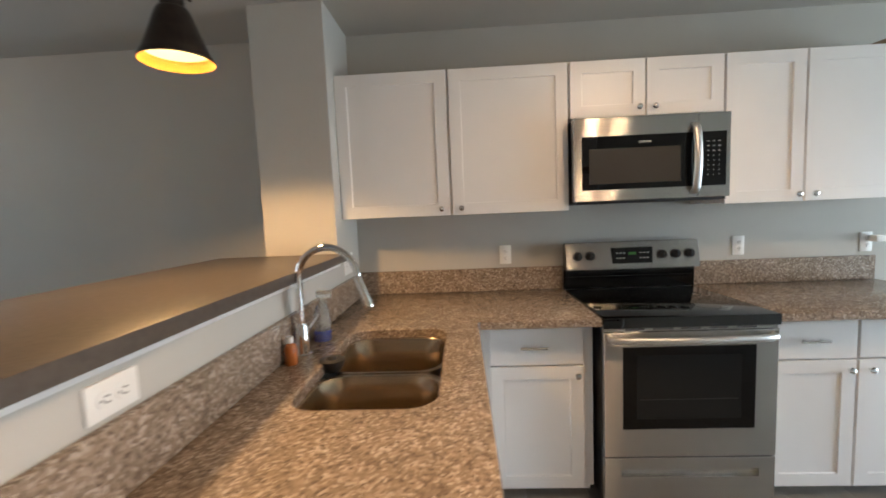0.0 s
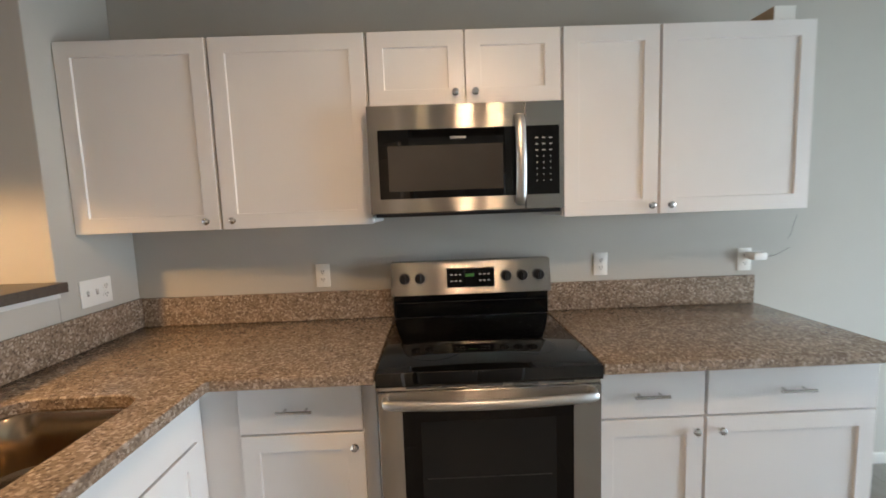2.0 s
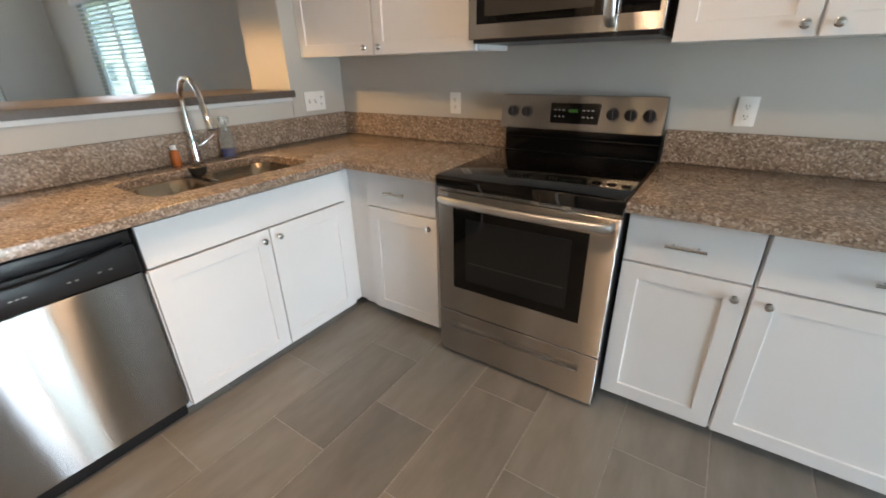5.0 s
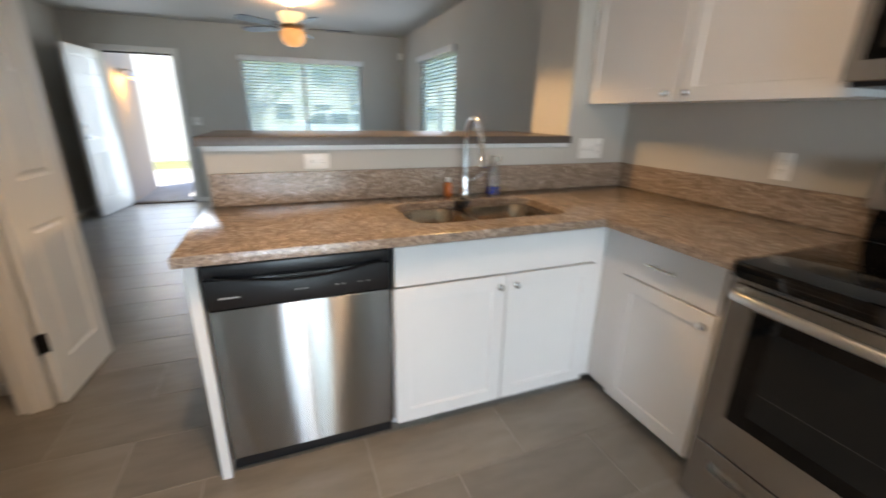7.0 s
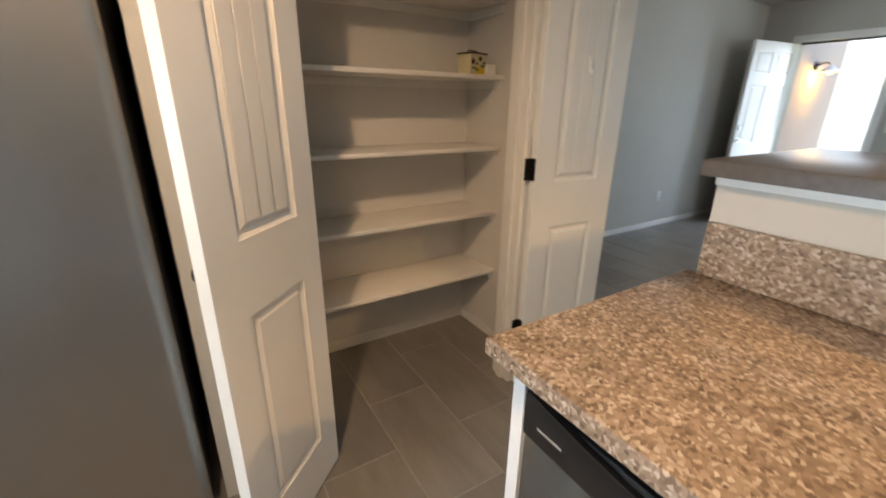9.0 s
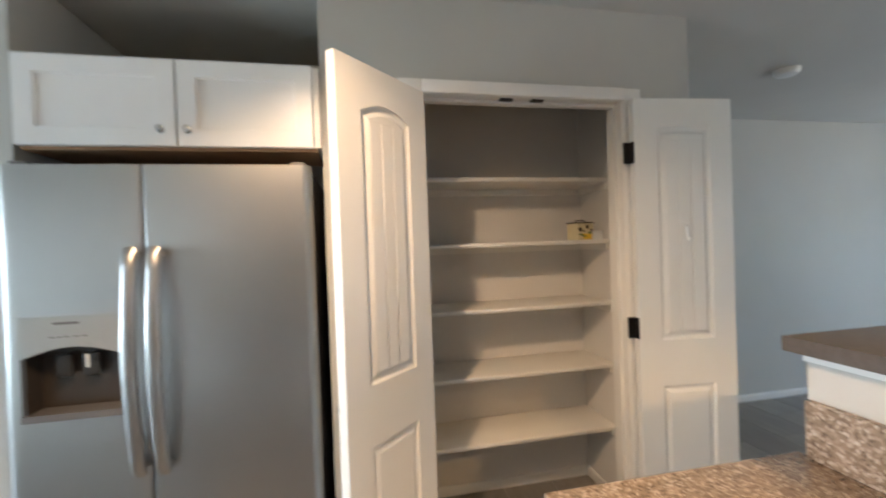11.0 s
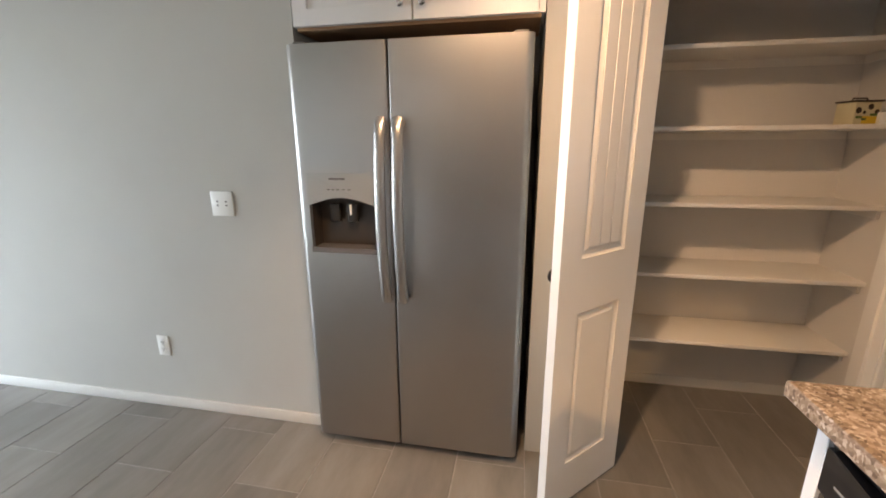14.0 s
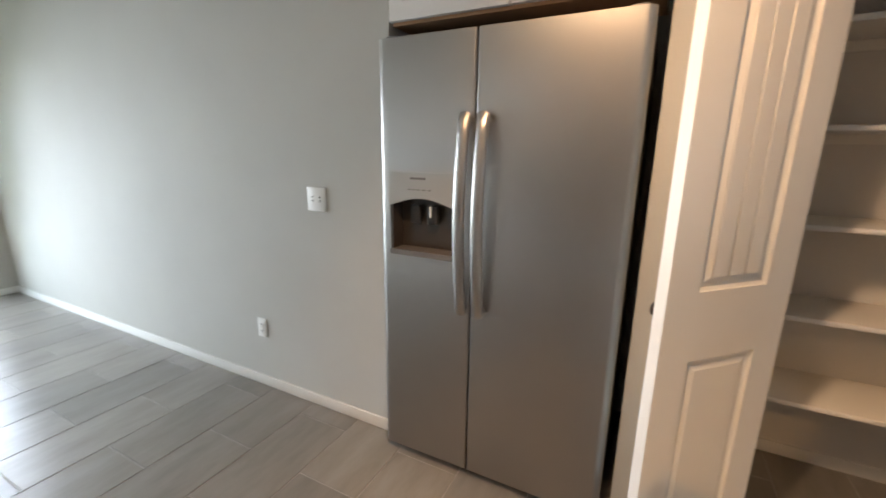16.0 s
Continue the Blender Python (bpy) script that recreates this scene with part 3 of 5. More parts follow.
for kx in (0.062, 0.135, 0.545, 0.622, 0.70):
    kz = 1.115
    kb = bmesh.new()
    lathe(kb, [(0.026, 0.006), (0.0265, -0.012), (0.023, -0.02), (0.0005, -0.021)], (kx, on_panel(kz), kz), 24, "Y")
    box(kb, kx - 0.005, kx + 0.005, on_panel(kz) - 0.030, on_panel(kz) - 0.018, kz - 0.022, kz + 0.022, bevel=0.002, seg=1)
    part("knob", kb, BLACK, panel, "black plastic burner knob")
odoor = part("oven_door", rim(0.004, 0.754, 0.262, 0.842, (0.084, 0.660, 0.393, 0.775), -0.722, -0.69), STEEL, rg, smooth=False)
part("door_glass", boxes((0.0842, 0.6598, -0.7205, -0.692, 0.394, 0.774)), GLASSBLACK, odoor, "black glass oven door", smooth=False)
part("oven_window", B(0.145, 0.60, -0.7212, -0.719, 0.44, 0.735), mat("oven_pane", (0.011, 0.012, 0.012), 0.05, IOR=1.4), odoor, "dark oven window", smooth=False)
hp = [(0.03, -0.722, 0.815), (0.035, -0.75, 0.815)] + [(0.05 + 0.658 * i / 12, -0.757 - 0.022 * math.sin(math.pi * i / 12), 0.815) for i in range(13)] + [(0.723, -0.75, 0.815), (0.728, -0.722, 0.815)]
part("oven_rack", B(0.16, 0.585, -0.7216, -0.7208, 0.53, 0.533), mat("rack_line", (0.028, 0.028, 0.027), 0.3), odoor, "faint oven rack seen through the glass", smooth=False)
part("handle", tube(bmesh.new(), hp, 0.0165, 14, side=(0, 0, 1), flat=0.75), SATIN, odoor, "bowed stainless oven handle")
vs = part("vent_strip", B(0.004, 0.754, -0.712, -0.69, 0.844, 0.861), STEEL, rg, smooth=False)
for i in range(5):
    part("slot", B(0.10 + 0.12 * i, 0.185 + 0.12 * i, -0.7126, -0.71, 0.849, 0.857), SLOT, vs, smooth=False)
drw = part("drawer", rim(0.004, 0.754, 0.020, 0.256, (0.075, 0.683, 0.165, 0.205), -0.722, -0.69), STEEL, rg, smooth=False)
part("grip_recess", boxes((0.075, 0.683, -0.700, -0.69, 0.165, 0.205)), STEEL, drw, "recessed drawer grip", smooth=False)
for lx in (0.04, RW - 0.04):
    for ly in (-0.64, -0.08):
        part("foot", lathe(bmesh.new(), [(0.018, 0.0), (0.018, 0.03)], (lx, ly, 0), 12, close=True), BLACK, rg)

# ---- dishwasher (local x runs along the peninsula) ----
dw = thing("dishwasher", pose(0, -2.268, 0, 0, 0, 90), "stainless dishwasher with black control strip", "dishwasher")
DWW = 0.618
part("body", B(0.004, DWW - 0.004, -0.60, -0.03, 0.02, 0.865), BLACK, dw, smooth=False)
part("door", B(0.004, DWW - 0.004, -0.645, -0.60, 0.082, 0.690, bevel=0.006), brushed("dishwasher_steel", (0.43, 0.427, 0.42), 0.27, 0.81), dw, "brushed stainless door")
cs = bmesh.new()
box(cs, 0.002, DWW - 0.002, -0.650, -0.60, 0.694, 0.80, bevel=0.006)
box(cs, 0.002, DWW - 0.002, -0.640, -0.60, 0.80, 0.845, bevel=0.004)
strip = part("control_strip", cs, BLACK, dw, "black control strip with recessed grip")
gp = bmesh.new()
arc = [(0.035 + 0.548 * i / 20, 0.803 - 0.030 * math.sin(math.pi * i / 20)) for i in range(21)]
prev = None
for gx, gz in arc:
    ring = [gp.verts.new(p) for p in ((gx, -0.648, gz), (gx, -0.659, gz + 0.003), (gx, -0.660, gz + 0.008), (gx, -0.650, gz + 0.012), (gx, -0.642, gz + 0.010))]
    if prev:
        skirt(gp, prev, ring)
    prev = ring
part("grip_lip", gp, BLACK, strip, "curved black grip lip")
part("grip_pocket", B(0.225, 0.39, -0.6515, -0.646, 0.782, 0.799, bevel=0.004), SOOT, strip, "dark recessed latch pocket")
bars(strip, [(0.075, 0.735)], 0.062, 0.006, -0.650, MARK, name="logo_plate")
for kx in (0.285, 0.30, 0.315, 0.42, 0.44, 0.50, 0.53):
    bars(strip, [(kx, 0.738)], 0.010, 0.004, -0.650, MARK, name="key")
part("toe_kick", B(0.004, DWW - 0.004, -0.595, -0.58, 0.0, 0.075), BLACK, dw, "black recessed toe panel", smooth=False)

# ---- refrigerator ----
fr = thing("refrigerator", pose(2.208, -3.69, 0, 0, 0, 180), "stainless side-by-side refrigerator with ice dispenser", "refrigerator")
FW, FD = 0.945, -0.705
part("body", B(0.004, FW - 0.004, -0.62, 0.03, 0.035, 1.765), mat("fridge_side", (0.05, 0.05, 0.05), 0.5), fr, "dark grey cabinet sides", smooth=False)


def door_profile(x0, x1, rl, rr, y0=FD, y1=-0.63):
    pts = []
    for i in range(7):
        a = radians(90 * i / 6)
        pts.append((x0 + rl - rl * math.cos(a), y0 + rl - rl * math.sin(a)))
    for i in range(7):
        a = radians(90 * i / 6)
        pts.append((x1 - rr + rr * math.sin(a), y0 + rr - rr * math.cos(a)))
    return pts + [(x1, y1), (x0, y1)]


FZ0, FZ1, GAP = 0.045, 1.775, 0.412
DX0, DX1, DZ0, DZ1 = 0.052, 0.344, 0.958, 1.290
fd = bmesh.new()
prof = door_profile(0, GAP - 0.003, 0.03, 0.008)
prof = prof[:7] + [(DX0, FD), (DX1, FD)] + prof[7:]
lv = [ring_verts(fd, prof, z) for z in (FZ0, DZ0, DZ1, FZ1)]
n_ = len(prof)
for k in range(3):
    for i in range(n_):
        if not (k == 1 and i == 7):
            j = (i + 1) % n_
            fd.faces.new((lv[k][i], lv[k][j], lv[k + 1][j], lv[k + 1][i]))
fd.faces.new(lv[0]), fd.faces.new(lv[3])
mouth = [lv[1][7], lv[1][8], lv[2][8], lv[2][7]]
skirt(fd, mouth, [fd.verts.new((v.co.x, -0.633, v.co.z)) for v in mouth])
fdoor = part("freezer_door", fd, FRIDGESTEEL, fr)
rdoor = part("fridge_door", prism(bmesh.new(), door_profile(GAP + 0.003, FW, 0.008, 0.03), FZ0, FZ1), FRIDGESTEEL, fr)
part("dispenser_recess", boxes((DX0, DX1, -0.632, -0.628, DZ0, DZ1), (DX0 - 0.0, DX0 + 0.012, -0.704, -0.632, DZ0, DZ1 - 0.11), (DX1 - 0.012, DX1, -0.704, -0.632, DZ0, DZ1 - 0.11)), mat("dispenser_grey", (0.05, 0.04, 0.031), 0.3), fdoor, "grey moulded dispenser recess", smooth=False)
tray = part("drip_tray", boxes((DX0, DX1, -0.712, -0.632, DZ0, DZ0 + 0.022)), GREYPLASTIC, fdoor, "grey drip tray", smooth=False)
dpn = bmesh.new()
arc = [(DX0 + (DX1 - DX0) * i / 14, 1.158 + 0.034 * math.sin(math.pi * i / 14)) for i in range(15)]
va = [dpn.verts.new((x, -0.712, z)) for x, z in arc] + [dpn.verts.new((DX1, -0.708, DZ1)), dpn.verts.new((DX0, -0.708, DZ1))]
vb = [dpn.verts.new((x, -0.66, z)) for x, z in arc] + [dpn.verts.new((DX1, -0.66, DZ1)), dpn.verts.new((DX0, -0.66, DZ1))]
skirt(dpn, va, vb)
dpn.faces.new(va), dpn.faces.new(vb)
dpanel = part("dispenser_panel", dpn, mat("silver_plastic", (0.36, 0.36, 0.345), 0.32, 0.4), fdoor, "silver plastic control fascia", smooth=False)
bars(dpanel, [(0.183, 1.268)], 0.07, 0.008, -0.7095, GREYPLASTIC, name="logo_plate")
bars(dpanel, [(0.145, 1.225), (0.165, 1.225), (0.185, 1.225), (0.21, 1.225), (0.235, 1.225)], 0.012, 0.004, -0.711, GREYPLASTIC, name="key")
for px_ in (0.145, 0.225):
    pd = bmesh.new()
    box(pd, px_ - 0.024, px_ + 0.024, -0.668, -0.655, 1.085, 1.160, bevel=0.006)
    part("paddle", pd, mat("paddle_dark", (0.03, 0.028, 0.026), 0.35), fdoor, "grey dispenser paddle")
part("water_nozzle", lathe(bmesh.new(), [(0.004, 1.118), (0.005, 1.16)], (0.228, -0.690, 0), 10, close=True), PLASTIC, fdoor)


def fridge_handle(x, parent):
    pts = [(x, FD, 0.785), (x, FD - 0.03, 0.772)]
    for i in range(17):
        s = i / 16
        pts.append((x, FD - 0.034 - 0.034 * math.sin(math.pi * s), 0.79 + 0.685 * s))
    pts += [(x, FD - 0.03, 1.490), (x, FD, 1.480)]
    return part("handle", tube(bmesh.new(), pts, 0.0165, 14, flat=1.4, side=(0, 1, 0)), FRIDGESTEEL, parent, "long bowed stainless handle")


fridge_handle(GAP - 0.026, fdoor)
fridge_handle(GAP + 0.043, rdoor)
for hx in (0.03, FW - 0.055):
    part("hinge_cover", B(hx - 0.02, hx + 0.035, -0.66, -0.59, 1.766, 1.795, bevel=0.008), GREYPLASTIC, fr, "grey hinge cover")
part("grille", B(0.02, FW - 0.02, -0.64, -0.60, 0.012, 0.042), BLACK, fr, "black base grille", smooth=False)
for lx in (0.04, FW - 0.05):
    part("foot", B(lx - 0.03, lx + 0.03, -0.66, -0.60, 0.0, 0.03, bevel=0.01), PLASTIC if lx > 0.5 else BLACK, fr)

# ---- pantry ----


def to_xz(bm):
    """Lay a slab built flat upright: its y becomes z, its z becomes y."""
    for v in bm.verts:
        v.co = Vector((v.co.x, v.co.z, v.co.y))
    return bm


def panel_outline(x0, x1, z0, z1, rise):
    n = 10 if rise else 1
    top = [(x1 + (x0 - x1) * i / n, z1 - rise + rise * math.sin(math.pi * i / n)) for i in range(n + 1)]
    return [(x0, z0), (x1, z0), *top]


def leaf_mesh(W, H, t, z0, panels):
    """A leaf with through openings: stiles between the columns of panels, rails above and below each panel."""
    bm = bmesh.new()
    cols = sorted({(p[0], p[1]) for p in panels})
    levels = sorted({z0, H, *(z for p in panels for z in (p[2], p[3] - p[4]))})
    for y in (0.0, -t):
        xs = [0.0] + [v for c in cols for v in c] + [W]
        for a, b in zip(xs[0::2], xs[1::2]):
            za = levels if a > 0 else [z0, H]
            zb = levels if b < W else [z0, H]
            bm.faces.new([bm.verts.new((b, y, z)) for z in zb] + [bm.verts.new((a, y, z)) for z in reversed(za)])
        for c in cols:
            stack = sorted((p for p in panels if p[:2] == c), key=lambda p: p[2])
            low = [(c[0], z0), (c[1], z0)]
            for p in stack:
                bm.faces.new([bm.verts.new((x, y, z)) for x, z in low + [(c[1], p[2]), (c[0], p[2])]])
                low = list(reversed(panel_outline(*p)[2:]))
            bm.faces.new([bm.verts.new((x, y, z)) for x, z in low + [(c[1], H), (c[0], H)]])
    for p in panels:
        o = panel_outline(*p)
        skirt(bm, [bm.verts.new((x, 0.0, z)) for x, z in o], [bm.verts.new((x, -t, z)) for x, z in o])
    o = [(0, z0), (W, z0), (W, H), (0, H)]
    skirt(bm, [bm.verts.new((x, 0.0, z)) for x, z in o], [bm.verts.new((x, -t, z)) for x, z in o])
    bmesh.ops.remove_doubles(bm, verts=bm.verts, dist=0.0002)
    return bm


def door_leaf(parent, W, H, t, panels, material, planks=0, z0=0.012):
    """A moulded leaf from x = 0 (hinge) to W, y from -t to 0, with recessed panels on both sides."""
    outs = [panel_outline(*p) for p in panels]
    leaf = part("leaf", leaf_mesh(W, H, t, z0, panels), material, parent, smooth=False)
    for (x0, x1, a, b, rise), out in zip(panels, outs):
        pm = bmesh.new()
        for s in (1, -1):
            rings = []
            for off, d in ((-0.001, 0.003), (0.010, 0.009), (0.020, 0.009), (0.034, 0.003)):
                y = -d if s > 0 else -t + d
                rings.append([pm.verts.new((x, y, z)) for x, z in offset_loop(out, off)])
            for p, q in zip(rings, rings[1:]):
                skirt(pm, p, q)
            pm.faces.new(rings[-1])
        part("moulded_panel", pm, material, leaf, smooth=False)
        if planks and a > 0.9:
            w = (x1 - x0 - 0.07) / planks
            for k in range(planks):
                u0, u1 = x0 + 0.035 + k * w + 0.0025, x0 + 0.035 + (k + 1) * w - 0.0025
                part("plank", B(u0, u1, -0.0031, -0.0005, a + 0.036, b - 0.040 - rise * 0.6, bevel=0.0012, seg=1), material, leaf)
    return leaf


PANELS = ((0.105, 0.352, 1.025, 1.955, 0.035), (0.105, 0.352, 0.20, 0.825, 0.0))
pl = thing("pantry_door", pose(0.832, -3.058, 0, 0, 0, 45.3), "white moulded pantry door standing open beside the refrigerator", "door", "pantry double doors")
lf = door_leaf(pl, 0.458, 2.075, 0.035, PANELS, DOORPAINT, 3)
part("door_knob", lathe(bmesh.new(), [(0.030, 0.0), (0.030, -0.005), (0.012, -0.008), (0.011, -0.020), (0.022, -0.027), (0.027, -0.037), (0.024, -0.047), (0.012, -0.052), (0.0005, -0.053)], (0.398, -0.035, 0.955), 24, "Y"), BRONZE, lf, "oil-rubbed bronze round knob")
pr = thing("pantry_door", pose(-0.076, -3.066, 0, 0, 0, 175), "white moulded pantry door folded back against the wall", "door", "pantry double doors")
STRAIGHT = ((0.105, 0.352, 1.025, 1.955, 0.008), PANELS[1])
lf2 = door_leaf(pr, 0.455, 2.075, 0.035, STRAIGHT, DOORPAINT, 3)
v = PANELS[0]
for k in range(3):
    w = (v[1] - v[0] - 0.07) / 3
    part("plank", B(v[0] + 0.0375 + k * w, v[0] + 0.0325 + (k + 1) * w, -0.0345, -0.0319, v[2] + 0.036, v[3] - 0.06, bevel=0.0012, seg=1), DOORPAINT, lf2)
hk = bmesh.new()
tube(hk, [(0.225, -0.035, 1.52), (0.225, -0.046, 1.518), (0.225, -0.048, 1.49), (0.225, -0.052, 1.462), (0.225, -0.062, 1.458), (0.225, -0.066, 1.472)], 0.006, 8, side=(1, 0, 0))
part("hook", hk, PLASTIC, lf2, "small white adhesive hook")
for hz in (1.845, 1.083, 0.328):
    h = part("hinge", boxes((-0.004, -0.0005, -0.034, -0.002, hz - 0.046, hz + 0.046)), HINGE, lf2, "black hinge leaf")
    part("jamb_leaf", B(-0.036, -0.006, -0.012, -0.004, hz - 0.046, hz + 0.046, bevel=0.002, seg=1), HINGE, h)

cas = tagged(new("door_1"), "white painted casing round the pantry opening", "door casing", "", "structure")
part("side_casing", B(OX1 + 0.006, OX1 + 0.10, PY + 0.001, PY + 0.018, 0, OZ + 0.056, bevel=0.004), TRIM, cas)
part("side_casing", B(OX0 - 0.092, OX0 - 0.006, PY + 0.001, PY + 0.012, 0, OZ + 0.056, bevel=0.004), TRIM, cas)
part("head_casing", B(OX0 - 0.006, OX1 + 0.006, PY + 0.001, PY + 0.018, OZ + 0.002, OZ + 0.056, bevel=0.004), TRIM, cas)
part("jamb", B(OX1, OX1 + 0.019, PY - T - 0.002, PY + 0.003, 0, OZ), TRIM, cas)
part("jamb", B(OX0 - 0.019, OX0, PY - T - 0.002, PY + 0.003, 0, OZ), TRIM, cas)
part("head_jamb", B(OX0 - 0.019, OX1 + 0.019, PY - T - 0.002, PY + 0.003, OZ + 0.0005, OZ + 0.019), TRIM, cas)
for sx in (OX0 + 0.006, OX1 - 0.006):
    part("door_stop", B(sx - 0.006, sx + 0.006, PY - 0.075, PY - 0.04, 0, OZ - 0.013), TRIM, cas)
part("door_stop", B(OX0, OX1, PY - 0.075, PY - 0.04, OZ - 0.012, OZ - 0.0005), TRIM, cas)
for cx in (0.33, 0.47):
    part("ball_catch", B(cx - 0.028, cx + 0.028, PY - 0.036, PY - 0.008, OZ - 0.006, OZ - 0.0005), HINGE, cas, "black ball catch plate")

SHELVES = (1.812, 1.474, 1.132, 0.786, 0.438)
for z in SHELVES:
    sh = thing("shelf", pose(0, 0, z), "white painted wooden pantry shelf", "shelf", "pantry shelves")
    part("board", B(-0.2595, 1.1145, -3.8095, -3.49, -0.02, 0.0, bevel=0.003), SHELFWHITE, sh)
    part("cleat", B(-0.2595, -0.242, -3.80, -3.515, -0.058, -0.0205), SHELFWHITE, sh)
    part("cleat", B(-0.241, 1.097, -3.8095, -3.793, -0.058, -0.0205), SHELFWHITE, sh)

bh = thing("decorated_box", pose(-0.125, -3.585, 1.474, 0, 0, 12), "small cream and yellow patterned box with dark lid on a shelf", "box")
part("body", B(-0.055, 0.055, -0.045, 0.045, 0, 0.092, bevel=0.003), mat("cream_card", (0.62, 0.56, 0.36), 0.6), bh)
part("yellow_band", B(-0.05, 0.02, -0.0452, 0.0458, 0.004, 0.034), mat("yellow_print", (0.70, 0.48, 0.04), 0.6), bh)
part("lid", B(-0.06, 0.06, -0.05, 0.05, 0.092, 0.099, bevel=0.002), mat("dark_lid", (0.06, 0.045, 0.03), 0.6), bh, "dark brown lid")
SPOT = mat("spot_print", (0.04, 0.022, 0.015), 0.6)
GREENPRINT = mat("green_print", (0.10, 0.16, 0.04), 0.6)
for dx, dz, r in ((0.040, 0.058, 0.013), (-0.010, 0.072, 0.012), (-0.040, 0.052, 0.010), (0.014, 0.050, 0.007)):
    part("dark_spot", lathe(bmesh.new(), [(r, 0.0455), (0.0005, 0.0464)], (dx, 0, dz), 12, "Y"), SPOT, bh)
for dx, dz, w in ((-0.028, 0.040, 0.016), (0.034, 0.030, 0.014), (0.012, 0.022, 0.010)):
    part("printed_leaf", B(dx - w, dx + w, 0.045, 0.0462, dz - 0.005, dz + 0.005, bevel=0.0004, seg=1), GREENPRINT, bh)
part("handle", tube(bmesh.new(), [(-0.035, 0, 0.098), (-0.03, 0, 0.110), (0.03, 0, 0.110), (0.035, 0, 0.098)], 0.003, 6, side=(0, 1, 0)), SPOT, bh, "thin dark handle")
wb = thing("white_carton", pose(-0.205, -3.56, 1.474), "small plain white carton on a shelf", "box")
part("body", B(-0.028, 0.028, -0.03, 0.03, 0, 0.05, bevel=0.002), PLASTIC, wb)

cn = thing("corner_sensor", pose(-5.05, -0.001, 2.20), "small white plastic alarm sensor in the living room corner", "sensor")
cnm = bmesh.new()
prism(cnm, [(0.002, -0.002), (0.002, -0.062), (0.022, -0.066), (0.062, -0.024), (0.060, -0.002)], -0.045, 0.045)
part("housing", cnm, PLASTIC, cn, smooth=False)

# ---- wall plates (built facing -y) ----


def plate(m, gangs, kind, label, category):
    p = thing("wall_plate", m, label, category, "wall plates")
    w = 0.07 + 0.046 * (gangs - 1)
    body = part("cover", B(-w / 2, w / 2, -0.007, -0.0005, -0.0575, 0.0575, bevel=0.003), PLASTIC, p)
    for g in range(gangs):
        cx = -0.046 * (gangs - 1) / 2 + 0.046 * g
        k = kind[g]
        if k == "o":
            for dz in (-0.0195, 0.0195):
                r = part("receptacle", lathe(bmesh.new(), [(0.0165, -0.0072), (0.016, -0.0095), (0.0005, -0.0096)], (cx, 0, dz), 20, "Y"), PLASTIC, body)
                for dx in (-0.006, 0.006):
                    part("slot", B(cx + dx - 0.0015, cx + dx + 0.0015, -0.0102, -0.009, dz - 0.002, dz + 0.007), SLOT, r)
                part("slot", B(cx - 0.0025, cx + 0.0025, -0.0102, -0.009, dz - 0.011, dz - 0.0065), SLOT, r)
        elif k == "s":
            part("toggle", boxes((cx - 0.0045, cx + 0.0045, -0.018, -0.006, -0.004, 0.011), bevel=0.002), PLASTIC, body)
            # Grey patch on the cover; the shade round the toggle is painted by colour.
            part("slot", B(cx - 0.006, cx + 0.006, -0.0078, -0.0068, -0.012, 0.012), mat("plate_shadow", (0.35, 0.34, 0.32), 0.5), body)
        elif k == "p":
            for dz in (0.0, 0.018):
                part("jack", B(cx - 0.005, cx + 0.005, -0.0085, -0.0068, dz - 0.010, dz - 0.004), GREYPLASTIC, body)
    return p


plate(pose(0.912, 0, 1.132), 1, "o", "white duplex outlet above the granite backsplash", "outlet")
plate(pose(2.300, 0, 1.137), 1, "o", "white duplex outlet beside the range", "outlet")
plate(pose(3.031, 0, 1.132), 1, "o", "white duplex outlet with a plug-in adapter", "outlet")
plate(pose(3.99, 0, 0.315), 1, "o", "white duplex outlet low on the wall", "outlet")
plate(pose(0.0, -0.256, 1.14, 0, 0, 90), 3, "sso", "white three-gang switch and outlet plate", "switch")
plate(pose(0.0, -1.836, 1.10, 0, 90, 90), 1, "o", "white sideways duplex outlet below the bar", "outlet")
plate(pose(2.655, PY, 1.138, 0, 0, 180), 2, "pp", "white double phone jack plate", "jack plate")
plate(pose(3.13, PY, 0.369, 0, 0, 180), 1, "o", "white duplex outlet on the dining wall", "outlet")
plate(pose(-3.45, -4.47, 0.36, 0, 0, 180), 1, "o", "white outlet low on the living room wall", "outlet")
plate(pose(WX, -3.08, 1.17, 0, 0, 90), 2, "ss", "white double light switch beside the entry", "switch")
ad = thing("plug_adapter", pose(3.055, -0.010, 1.152), "white plug-in power adapter in the outlet", "adapter")
part("body", B(-0.022, 0.045, -0.055, 0, -0.018, 0.018, bevel=0.005), PLASTIC, ad)
wr = thing("loose_wire", pose(0, 0, 0), "thin dark loose wire on the wall", "wire")
part("strand", tube(bmesh.new(), [(3.10, -0.03, 1.150), (3.16, -0.006, 1.142), (3.215, -0.004, 1.158), (3.255, -0.010, 1.185)], 0.0008, 6), SOOT, wr)
part("strand", tube(bmesh.new(), [(3.245, -0.004, 1.225), (3.262, -0.012, 1.262), (3.272, -0.010, 1.31), (3.290, -0.004, 1.345)], 0.0008, 6), SOOT, wr)
th = thing("thermostat", pose(3.862, -0.0005, 1.137), "beige thermostat on the dining wall", "thermostat")
part("body", B(-0.035, 0.035, -0.03, 0, -0.058, 0.058, bevel=0.004), mat("beige_plastic", (0.55, 0.50, 0.38), 0.45), th)
